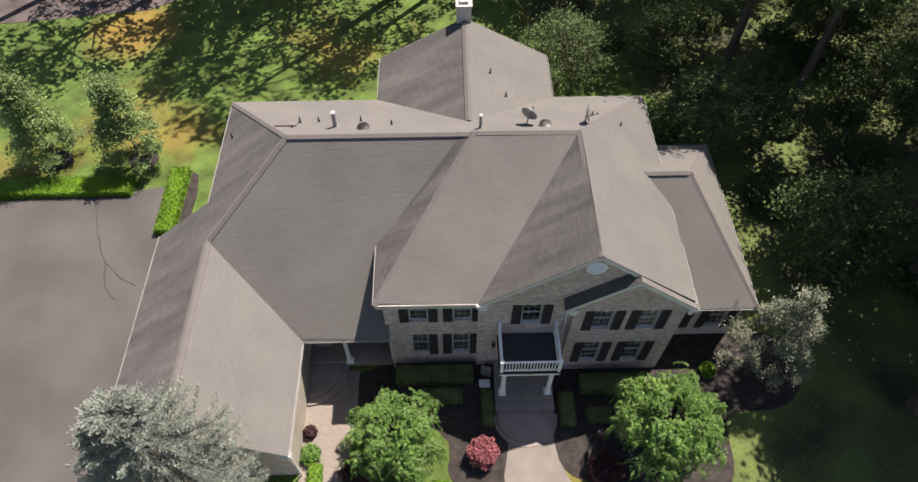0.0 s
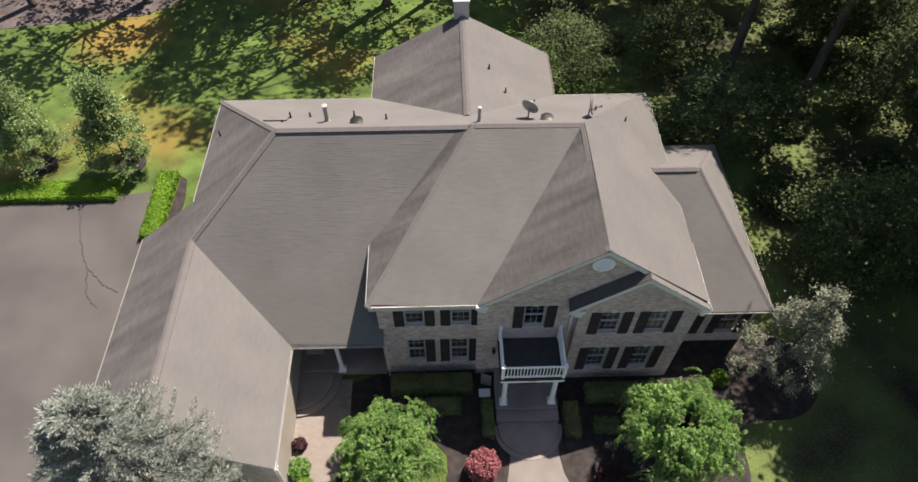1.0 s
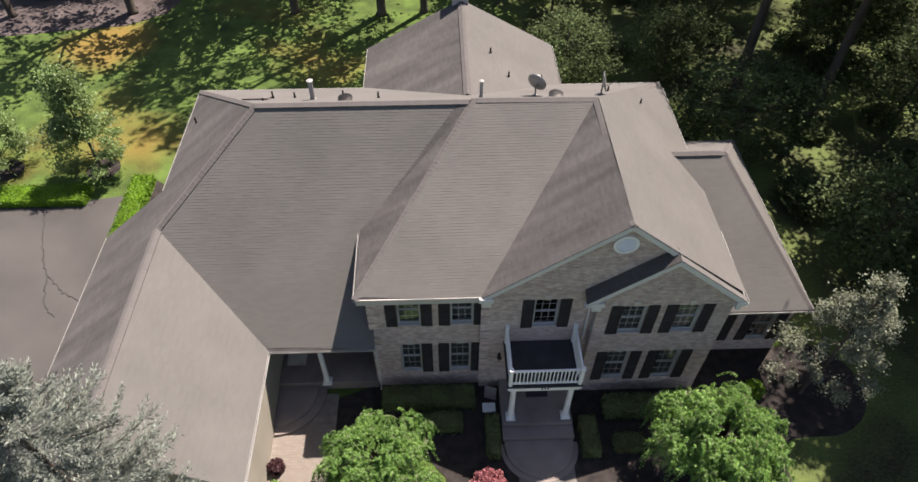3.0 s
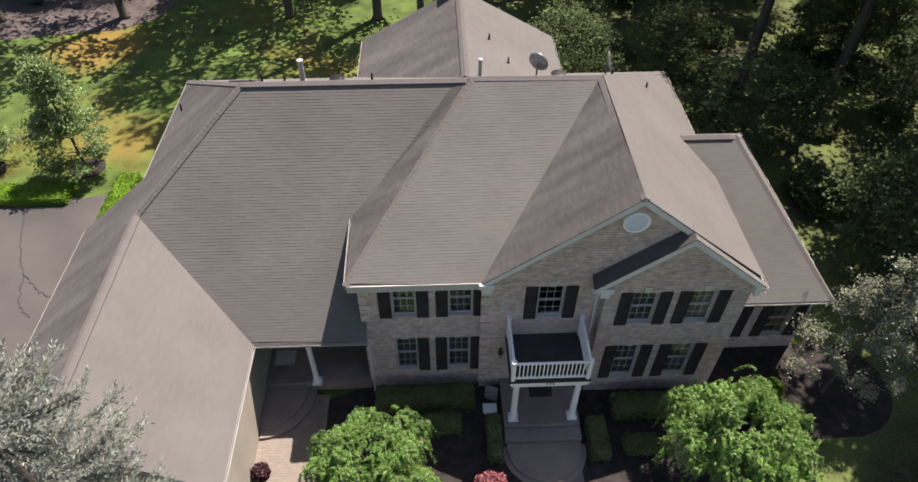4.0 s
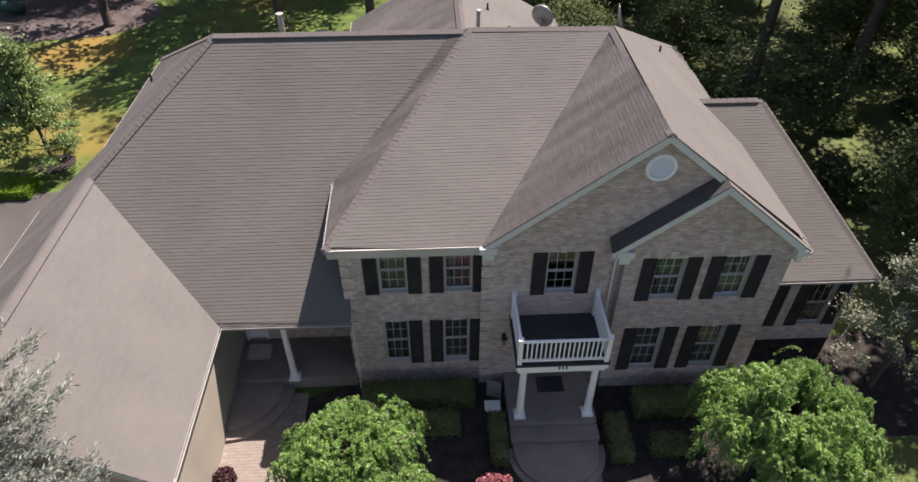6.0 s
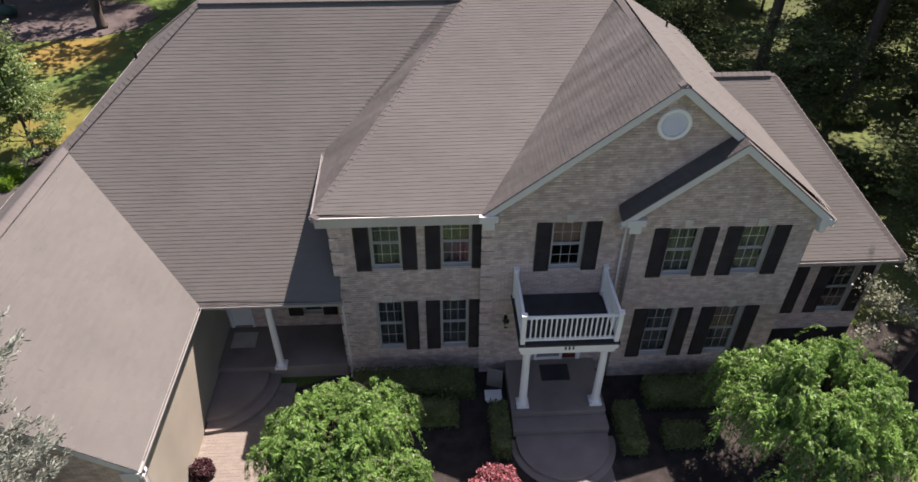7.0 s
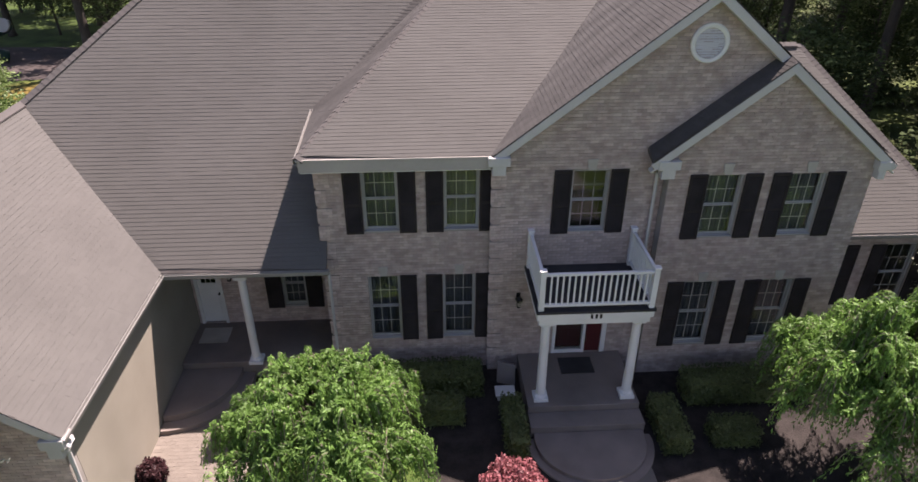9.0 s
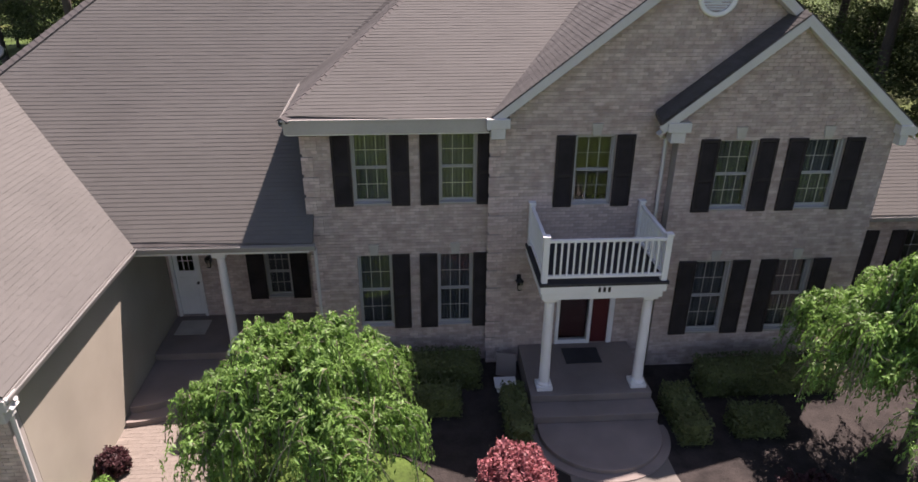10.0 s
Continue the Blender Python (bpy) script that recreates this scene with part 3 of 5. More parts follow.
def window(x0, x1, z0, z1, y, rows=2, cols=3, keystone=True, curtain=True):
    """A white double-hung window with a grid in each sash, set in the wall at y."""
    fr = Build()
    f, d0, d1 = 0.04, y + 0.055, y + 0.2
    for a in ((x0, z0, x0 + f, z1), (x1 - f, z0, x1, z1), (x0 + f, z1 - f, x1 - f, z1), (x0 + f, z0, x1 - f, z0 + f)):
        fr.box(a[0], d0, a[1], a[2], d1, a[3])
    w = hp("window", fr, VINYL, label="white double-hung window with grid panes", bevel=0.006)
    sill = Build()
    sill.box(x0 + 0.003, y - 0.012, z0 + 0.001, x1 - 0.003, y + 0.053, z0 + 0.028)
    part("sill", sill, VINYL, w, bevel=0.006)
    zm = (z0 + z1) / 2
    for k, (a, b) in enumerate(((z0 + f, zm), (zm, z1 - f))):
        yo = y + 0.095 + 0.035 * k
        s = Build()
        e = 0.026
        xa, xb = x0 + f, x1 - f
        bot = 0.05 if k == 0 else e
        s.box(xa, yo, a, xa + e, yo + 0.03, b)
        s.box(xb - e, yo, a, xb, yo + 0.03, b)
        s.box(xa + e, yo, b - e, xb - e, yo + 0.03, b)
        s.box(xa + e, yo, a, xb - e, yo + 0.03, a + bot)
        part("sash", s, VINYL, w)
        ia, ib, ja, jb = xa + e, xb - e, a + bot, b - e
        for i in range(1, cols):
            m = Build()
            x = ia + (ib - ia) * i / cols
            m.box(x - 0.0065, yo + 0.006, ja, x + 0.0065, yo + 0.013, jb)
            part("muntin", m, GRILLE, w)
        for i in range(1, rows):
            m = Build()
            z = ja + (jb - ja) * i / rows
            m.box(ia, yo + 0.0055, z - 0.0065, ib, yo + 0.0135, z + 0.0065)
            part("muntin", m, GRILLE, w)
        p = Build()
        p.box(ia - 0.005, yo + 0.016, ja - 0.005, ib + 0.005, yo + 0.021, jb + 0.005)
        pane = part("pane", p, GLASS, w)
        pane.visible_shadow = False
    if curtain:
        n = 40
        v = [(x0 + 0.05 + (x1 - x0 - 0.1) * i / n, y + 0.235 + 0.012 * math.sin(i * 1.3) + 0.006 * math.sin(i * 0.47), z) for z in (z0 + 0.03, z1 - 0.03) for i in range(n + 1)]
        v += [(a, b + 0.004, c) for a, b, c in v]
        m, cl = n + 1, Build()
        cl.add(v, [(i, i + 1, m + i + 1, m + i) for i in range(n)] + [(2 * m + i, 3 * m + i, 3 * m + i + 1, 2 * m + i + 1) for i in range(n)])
        part("curtain", raw("curtain", cl.v, cl.f, CURTAIN), None, w, "dark grey curtain behind the glass")
    if keystone:
        c = (x0 + x1) / 2
        k = Build()
        k.prism([(c - 0.085, y - 0.03, z1 + 0.01), (c + 0.085, y - 0.03, z1 + 0.01), (c + 0.12, y - 0.03, z1 + 0.27), (c - 0.12, y - 0.03, z1 + 0.27)], (0, 0.05, 0))
        hp("keystone", k, STONE, label="pale cast stone keystone", bevel=0.008)
    return w


def shutter(x0, x1, z0, z1, y):
    b = Build()
    s = 0.055
    ya, yb = y - 0.045, y - 0.006
    zm = z0 + (z1 - z0) * 0.45
    b.box(x0, ya, z0, x0 + s, yb, z1)
    b.box(x1 - s, ya, z0, x1, yb, z1)
    for a, c in ((z0, z0 + 0.08), (zm - 0.04, zm + 0.04), (z1 - 0.07, z1)):
        b.box(x0 + s, ya, a, x1 - s, yb, c)
    for a, c in ((z0 + 0.08, zm - 0.04), (zm + 0.04, z1 - 0.07)):
        z = a
        while z < c - 0.01:
            t = min(z + 0.05, c)
            b.prism([(x0 + s, ya + 0.006, z), (x0 + s, ya + 0.012, z), (x0 + s, yb, t), (x0 + s, yb - 0.006, t)], (x1 - x0 - 2 * s, 0, 0))
            z += 0.045
        b.box(x0 + s, yb - 0.004, a, x1 - s, yb, c)
    hp("shutter", b, BLACK, label="black louvred wooden shutter")


YL, YG, YS, YW, YP = 0.04, -0.12, -0.45, 1.25, 1.65
UZ, LZ = (4.04, 5.65), (0.92, 2.81)
left_w = [(-5.31, -4.51, *UZ), (-3.47, -2.67, *UZ), (-5.33, -4.56, *LZ), (-3.52, -2.73, *LZ)]
gable_w = [(-0.61, 0.24, 4.0, 5.55)]
small_w = [(2.33, 3.15, 3.95, 5.52), (4.20, 5.01, 3.95, 5.52), (2.28, 3.10, 0.82, 2.70), (4.17, 4.98, 0.82, 2.70)]
wing_w = [(6.5, 7.28, 0.68, 2.55), (8.45, 9.32, 0.68, 2.55)]
porch_w = [(-7.80, -7.18, 0.88, 2.25)]
DOOR = (-0.75, 0.63, 0.39, 2.5)
PDOOR = (-10.12, -9.40, 0.39, 2.42)
brick_wall("wall", YL, -6.32, -2.4, G, [(-6.32, 5.76), (-2.4, 5.76)], left_w, seed=1)
brick_wall("wall", YG, -2.4, 6.05, G, [(-2.4, 5.72), (1.93, 9.22), (6.05, 5.8)], gable_w + [DOOR, (1.6, 5.9, 0.3, 5.6)], single=(-2.35, 1.3, 2.9, 5.9), seed=2)
brick_wall("wall", YS, 1.45, 6.05, G, [(1.45, 6.05), (3.6, 7.86), (6.05, 5.82)], small_w, thick=0.31, seed=3)
brick_wall("wall", YW, 6.06, 9.9, G, [(6.06, 3.1), (9.9, 3.1)], wing_w, seed=4)
brick_wall("wall", YP, -10.2, -6.32, G, [(-10.2, 4.2), (-6.32, 4.2)], porch_w + [PDOOR], seed=5)
brick_wall("wall", -5.05, -17.0, -10.2, G, [(-17.0, 3.4), (-13.67, 6.1), (-10.2, 3.4)], [], seed=6)
for nm, c, m, lb in (("wall", (-10.45, -4.76, G, -10.2, 1.64, 3.45), STUCCO, "cream stuccoed garage side wall"), ("wall", (-17.0, -4.76, G, -16.7, 4.9, 3.4), STUCCO, "cream stuccoed wall"),
                     ("wall", (-13.9, 4.92, G, -13.6, 11.1, 5.8), STUCCO, "cream stuccoed wall"),
                     ("wall", (-13.6, 10.8, G, 5.9, 11.1, 5.8), STUCCO, "cream stuccoed rear wall"), ("wall", (5.75, -0.13, G, 6.05, 10.79, 5.75), STUCCO, "cream stuccoed side wall"),
                     ("wall", (-6.32, 0.39, 3.0, -6.05, 3.2, 5.75), STUCCO, "cream stuccoed side wall"), ("wall", (9.62, 1.54, G, 9.9, 10.4, 3.1), STUCCO, "cream stuccoed side wall"),
                     ("wall", (6.06, 10.1, G, 9.6, 10.4, 3.1), STUCCO, "cream stuccoed rear wall"), ("wall", (-6.7, 11.12, G, -6.4, 14.5, 5.8), STUCCO, "cream stuccoed side wall"), ("wall", (1.1, 11.12, G, 1.4, 14.5, 5.8), STUCCO, "cream stuccoed side wall")):
    b = Build()
    b.box(*c)
    hp(nm, b, m, label=lb)
b = Build()
b.prism([(-16.99, 4.6, G), (-13.9, 4.6, G), (-13.9, 4.6, 6.0), (-16.99, 4.6, 3.45)], (0, 0.3, 0))
hp("wall", b, STUCCO, label="cream stuccoed garage rear wall")
b = Build()
b.prism([(-6.7, 14.2, G), (1.4, 14.2, G), (1.4, 14.2, 5.75), (-2.6, 14.2, 8.1), (-6.7, 14.2, 5.75)], (0, 0.28, 0))
hp("wall", b, STUCCO, label="cream stuccoed rear gable wall")
b = Build()
b.box(-6.58, -0.285, 5.70, -2.5, -0.245, 5.955)
b.box(-6.62, -0.305, 5.956, -2.46, -0.24, 6.005)
hp("fascia_board", b, FRIEZE, label="deep pale greige fascia board", bevel=0.006)
b = Build()
b.prism([(-6.55, -0.243, 5.67), (-2.45, -0.243, 5.67), (-2.45, 0.036, 5.67), (-6.55, 0.036, 5.67)], (0, 0, 0.03))
hp("soffit", b, WHITE)
for k, ws in ((YL, left_w), (YG, gable_w), (YS, small_w), (YW, wing_w), (YP, porch_w)):
    for i, (x0, x1, z0, z1) in enumerate(ws):
        window(x0, x1, z0, z1, k, rows=2 if z0 > 3 else 2, keystone=not (k in (YW, YP) or (k == YL and z0 > 3)), curtain=k not in (YG, YW))
        wide = 0.41 if k not in (YP,) else 0.44
        if not (k == YL and i == 2):
            shutter(x0 - wide, x0 - 0.012, z0 - 0.03, z1 + 0.02, k)
        shutter(x1 + 0.012, x1 + wide, z0 - 0.03, z1 + 0.02, k)


def quoins(x, way, y, z1):
    """Raised corner blocks of five brick courses, long and short in turn."""
    z, k = G + 0.375, 0
    while z + 0.375 < z1:
        wide = 0.315 if k % 2 else 0.21
        xa, xb = sorted((x - way * 0.022, x + way * wide))
        b = Build()
        b.box(xa, y - 0.02, z + 0.003, xb, y + 0.01, z + 0.372)
        q = hp("quoin", b, MORTAR)
        for c in range(5):
            cut = xa + (xb - xa) * (0.34 if c % 2 else 0.66)
            for a, e in ((xa - 0.004, cut - 0.005), (cut + 0.005, xb + 0.004)):
                b = Build()
                b.box(a, y - 0.028, z + c * 0.075 + 0.005, e, y, z + c * 0.075 + 0.07)
                part("brick", b, BRICK, q)
        z += 0.375 + 0.075
        k += 1


quoins(-6.32, 1, YL, 5.6)
quoins(-2.4, 1, YG, 5.6)


def gable_vent():
    n, c = 32, Vector((1.93, YG - 0.01, 8.30))
    ring = lambda r, y: [(c.x + r * math.cos(2 * math.pi * i / n), y, c.z + r * math.sin(2 * math.pi * i / n)) for i in range(n)]
    b = Build()
    prof = [(0.40, YG + 0.02), (0.40, YG - 0.05), (0.37, YG - 0.065), (0.31, YG - 0.05), (0.30, YG + 0.0)]
    for r, y in prof:
        b.v += ring(r, y)
    b.f += [(k * n + i, k * n + (i + 1) % n, (k + 1) * n + (i + 1) % n, (k + 1) * n + i) for k in range(len(prof) - 1) for i in range(n)]
    b.add(ring(0.31, YG - 0.001), [tuple(range(n))])
    v = hp("gable_vent", b, WHITE, label="round white louvred gable vent")
    z = -0.27
    while z < 0.27:
        h = math.sqrt(0.305 ** 2 - z * z)
        s = Build()
        s.prism([(c.x - h, YG - 0.045, c.z + z), (c.x - h, YG - 0.037, c.z + z), (c.x - h, YG - 0.003, c.z + z + 0.03), (c.x - h, YG - 0.011, c.z + z + 0.03)], (2 * h, 0, 0))
        part("slat", s, WHITE, v)
        z += 0.052


gable_vent()
# ---- porches, steps, balcony ----
b = Build()
b.box(-1.62, -2.05, G, 1.03, -0.11, 0.39)
hp("porch_slab", b, CONCRETE, label="grey stamped concrete front porch slab", bevel=0.015)
b = Build()
b.box(-1.62, -2.53, G, 1.05, -2.052, 0.22)
hp("step", b, CONCRETE, label="grey concrete step", bevel=0.015)
b = Build()
b.prism([(x, y, G) for x, y in [(1.0, -2.532), (-1.55, -2.532)] + [(-1.55, -2.75)] + arc(-0.27, -2.75, 1.28, 1.17, 180, 360, 24)], (0, 0, 0.17))
hp("landing", b, CONCRETE, label="rounded grey concrete landing", bevel=0.015)
b = Build()
b.prism([(x, y, G) for x, y in [(1.15, -2.6), (-1.7, -2.6)] + arc(-0.27, -2.75, 1.45, 1.38, 180, 360, 24)], (0, 0, 0.075))
hp("landing_edge", b, CONCRETE, label="low concrete skirt round the landing", bevel=0.01)
b = Build()
b.box(-10.19, -0.05, G, -6.33, YP, 0.39)
hp("porch_slab", b, CONCRETE, label="grey concrete side porch slab", bevel=0.015)
for r, z in ((1.52, 0.22), (1.82, 0.05)):
    b = Build()
    b.prism([(x, y, G) for x, y in [(-10.19, -0.052)] + [p for p in arc(-10.2, -0.2, r, r, -89, 5, 20)] + [(-10.2 + r, -0.052)]], (0, 0, z - G))
    hp("step", b, CONCRETE, label="curved grey concrete step", bevel=0.012)


def column(x, y, z0, z1, r=0.115):
    b = Build()
    b.box(x - 0.17, y - 0.17, z0, x + 0.17, y + 0.17, z0 + 0.09)
    b.box(x - 0.15, y - 0.15, z1 - 0.08, x + 0.15, y + 0.15, z1)
    b.tube([(x, y, z0 + 0.09), (x, y, z0 + 0.14), (x, y, z0 + 0.18), (x, y, z1 - 0.15), (x, y, z1 - 0.12), (x, y, z1 - 0.08)], [r + 0.04, r + 0.035, r, r * 0.86, r + 0.02, r + 0.02], 24)
    hp("column", b, WHITE, label="round white porch column", bevel=0.004)


column(-1.29, -1.74, 0.39, 2.70)
column(0.77, -1.74, 0.39, 2.70)
column(-8.30, -0.02, 0.39, 3.02, 0.105)
b = Build()
b.box(-10.19, -0.18, 3.02, -6.34, 0.12, 3.22)
hp("porch_beam", b, WHITE, label="white porch beam", bevel=0.01)
b = Build()
b.box(-10.19, -0.3, 3.222, -6.34, 1.64, 3.25)
hp("porch_ceiling", b, WHITE)

bal = Build()
bal.box(-1.50, -1.95, 2.70, 0.97, -0.13, 2.86)
bal.box(-1.55, -2.0, 2.862, 1.02, -0.13, 3.04)
balcony = hp("balcony", bal, WHITE, label="white balcony over the front porch", bevel=0.015)
b = Build()
b.box(-1.57, -2.03, 3.043, 1.04, -0.13, 3.10)
part("deck", b, MEMBRANE, balcony, "black membrane balcony floor")
for x, y in ((-1.47, -1.92), (0.94, -1.92), (-1.47, -0.2), (0.94, -0.2)):
    b = Build()
    b.box(x - 0.06, y - 0.06, 3.1, x + 0.06, y + 0.06, 4.08)
    b.box(x - 0.075, y - 0.075, 4.082, x + 0.075, y + 0.075, 4.12)
    part("post", b, WHITE, balcony, bevel=0.006)
for (xa, ya), (xb, yb) in (((-1.41, -1.92), (0.88, -1.92)), ((-1.47, -1.86), (-1.47, -0.26)), ((0.94, -1.86), (0.94, -0.26))):
    for z, h in ((4.03, 0.06), (3.25, 0.06)):
        b = Build()
        b.beam((xa, ya, z), (xb, yb, z), 0.07, h)
        part("rail", b, WHITE, balcony, bevel=0.006)
    L = math.hypot(xb - xa, yb - ya)
    k = round(L / 0.125)
    for i in range(1, k):
        x, y = xa + (xb - xa) * i / k, ya + (yb - ya) * i / k
        b = Build()
        b.box(x - 0.018, y - 0.018, 3.25, x + 0.018, y + 0.018, 3.97)
        part("baluster", b, WHITE, balcony)
# house number, as plain bars
for i in range(3):
    b = Build()
    x = -0.38 + i * 0.1
    b.box(x, -2.012, 2.89, x + 0.05, -2.003, 3.0)
    part("number_bar", b, DARKMETAL, balcony, "small dark metal bar")

# front door: glazed storm door in front of the red leaf
x0, x1, z0, z1 = DOOR
b = Build()
for a in ((x0, z0, x0 + 0.08, z1), (x1 - 0.12, z0, x1, z1), (x0 + 0.08, z1 - 0.09, x1 - 0.12, z1), (0.02, z0, 0.10, z1 - 0.09)):
    b.box(a[0], YG - 0.03, a[1], a[2], YG + 0.14, a[3])
b.box(x0 + 0.08, YG - 0.02, z0, 0.02, YG + 0.12, z0 + 0.10)
door = hp("front_door", b, WHITE, label="white door frame with glazed storm door", bevel=0.006)
b = Build()
b.box(x0 + 0.08, YG + 0.16, z0 + 0.01, 0.02, YG + 0.2, z1 - 0.09)
for za in (z0 + 0.2, z0 + 0.85, z0 + 1.45):
    b.box(x0 + 0.18, YG + 0.15, za, -0.36, YG + 0.165, za + 0.45)
    b.box(-0.3, YG + 0.15, za, -0.06, YG + 0.165, za + 0.45)
part("door_leaf", b, MAROON, door, "dark maroon panelled door leaf")
b = Build()
b.box(0.10, YG + 0.03, z0 + 0.01, x1 - 0.12, YG + 0.07, z1 - 0.09)
b.box(0.15, YG + 0.02, z0 + 0.25, x1 - 0.17, YG + 0.035, z1 - 0.25)
part("side_panel", b, REDDOOR, door, "dark red side panel")
b = Build()
b.box(x0 + 0.08, YG + 0.03, z0 + 0.1, 0.02, YG + 0.036, z1 - 0.09)
pn = part("pane", b, GLASS, door)
pn.visible_shadow = False
b = Build()
b.box(-0.05, YG - 0.06, z0 + 0.95, -0.02, YG - 0.03, z0 + 1.1)
part("door_handle", b, DARKMETAL, door)
b = Build()
b.box(-0.62, -0.95, 0.392, 0.22, -0.35, 0.41)
tagged(part("doormat", b, MEMBRANE, bevel=0.006), "dark doormat on the front porch", "doormat")
# side porch door
x0, x1, z0, z1 = PDOOR
b = Build()
for a in ((x0, z0, x0 + 0.07, z1), (x1 - 0.07, z0, x1, z1), (x0 + 0.07, z1 - 0.07, x1 - 0.07, z1)):
    b.box(a[0], YP - 0.03, a[1], a[2], YP + 0.14, a[3])
sd = hp("side_door", b, WHITE, label="white side door with a small paned window", bevel=0.005)
xa, xb, zw = x0 + 0.07, x1 - 0.07, z0 + 1.28
b = Build()
b.box(xa, YP + 0.05, z0 + 0.02, xb, YP + 0.09, zw)
b.box(xa, YP + 0.05, zw, xa + 0.1, YP + 0.09, z1 - 0.07)
b.box(xb - 0.1, YP + 0.05, zw, xb, YP + 0.09, z1 - 0.07)
b.box(xa + 0.1, YP + 0.05, z1 - 0.17, xb - 0.1, YP + 0.09, z1 - 0.07)
b.box(xa + 0.09, YP + 0.042, z0 + 0.2, xb - 0.09, YP + 0.052, z0 + 1.1)
part("door_leaf", b, WHITE, sd, bevel=0.004)
b = Build()
b.box(xa + 0.1, YP + 0.065, zw, xb - 0.1, YP + 0.07, z1 - 0.17)
pn = part("pane", b, GLASS, sd)
for i in (1, 2):
    b = Build()
    x = xa + 0.1 + (xb - xa - 0.2) * i / 3
    b.box(x - 0.008, YP + 0.056, zw, x + 0.008, YP + 0.063, z1 - 0.17)
    part("muntin", b, WHITE, sd)
b = Build()
b.box(xa + 0.1, YP + 0.0555, zw + 0.27, xb - 0.1, YP + 0.0635, zw + 0.286)
part("muntin", b, WHITE, sd)
b = Build()
b.tube([(xb - 0.05, YP + 0.05, z0 + 0.95), (xb - 0.05, YP - 0.01, z0 + 0.95)], [0.02, 0.035], 10)
part("door_handle", b, DARKMETAL, sd)
b = Build()
b.box(-10.0, 0.75, 0.392, -9.25, 1.4, 0.408)
tagged(part("doormat", b, STONE, bevel=0.006), "pale patterned doormat on the side porch", "doormat")


def lantern(x, y, z):
    L = empty("wall_lantern", (x, y, z), "black metal wall lantern on the brick", "lantern")
    b = Build()
    b.box(-0.05, -0.02, -0.1, 0.05, 0.0, 0.14)
    b.tube([(0, -0.02, 0.1), (0, -0.1, 0.17), (0, -0.15, 0.12)], [0.012] * 3, 6)
    part("bracket", b, DARKMETAL, L)
    b = Build()
    b.tube([(0, -0.15, 0.13), (0, -0.15, 0.05), (0, -0.15, 0.04)], [0.01, 0.1, 0.1], 6)
    part("cap", b, DARKMETAL, L)
    b = Build()
    b.tube([(0, -0.15, -0.2), (0, -0.15, -0.18)], [0.03, 0.06], 6)
    part("base", b, DARKMETAL, L)
    b = Build()
    b.tube([(0, -0.15, -0.18), (0, -0.15, 0.04)], [0.06, 0.085], 6)
    part("glass", b, GLASS, L)


lantern(-1.68, YG - 0.005, 2.18)
lantern(-9.12, YP - 0.005, 2.05)
# white chimney behind the rear gable
b = Build()
b.box(-2.99, 14.55, G, -2.27, 15.2, 9.05)
b.box(-3.04, 14.5, 9.05, -2.22, 15.25, 9.15)
b.box(-2.85, 14.68, 9.15, -2.41, 15.07, 9.3)
hp("chimney", b, FRIEZE, label="pale grey boxed chimney behind the rear gable", bevel=0.015)


# ---- things on the back slope ----
def on_back(x, z):
    """The point of the back slope at x and height z."""
    return Vector((x, YR + (ZR - z) / 0.598, z))


def pipe(p, h, r, mat, name, label, cat, cap=True):
    b = Build()
    b.tube([p - Vector((0, 0, 0.15)), p + Vector((0, 0, h))], [r, r], 14)
    b.tube([p - Vector((0, 0, 0.1)), p + Vector((0, 0, 0.1))], [r * 2.0, r * 1.1], 14)
    if cap:
        b.tube([p + Vector((0, 0, h)), p + Vector((0, 0, h + 0.03)), p + Vector((0, 0, h + 0.05))], [r * 1.35, r * 1.35, r * 0.5], 14)
    hp(name, b, mat, label=label, smooth=False)


pipe(on_back(-8.35, 8.55), 0.82, 0.09, GUTTER, "flue_pipe", "white metal flue pipe with cap", "flue")
pipe(on_back(-2.15, 8.85), 0.72, 0.065, GUTTER, "flue_pipe", "white metal flue pipe with cap", "flue")
for x, z, h in ((-10.0, 8.15, 0.32), (-9.2, 8.1, 0.25), (-7.35, 8.1, 0.3), (-5.95, 8.45, 0.28), (-10.2, 8.55, 0.1), (4.3, 7.2, 0.3), (2.95, 7.9, 0.25)):
    p = on_back(x, z)
    if x > 4:
        p = Vector((x, 8.0, ZR - 0.769 * (x - 1.85)))
    pipe(p, h, 0.035, DARKMETAL, "vent_pipe", "thin dark plumbing vent pipe", "vent pipe", False)
for x, y in ((-1.45, 11.4), (-0.75, 10.2)):
    pipe(Vector((x, y, 8.3 - 0.552 * (x + 2.6))), 0.26, 0.035, DARKMETAL, "vent_pipe", "thin dark plumbing vent pipe", "vent pipe", False)


pipe(Vector((-13.6, 8.6, 6.42)), 0.3, 0.035, DARKMETAL, "vent_pipe", "thin dark plumbing vent pipe", "vent pipe", False)


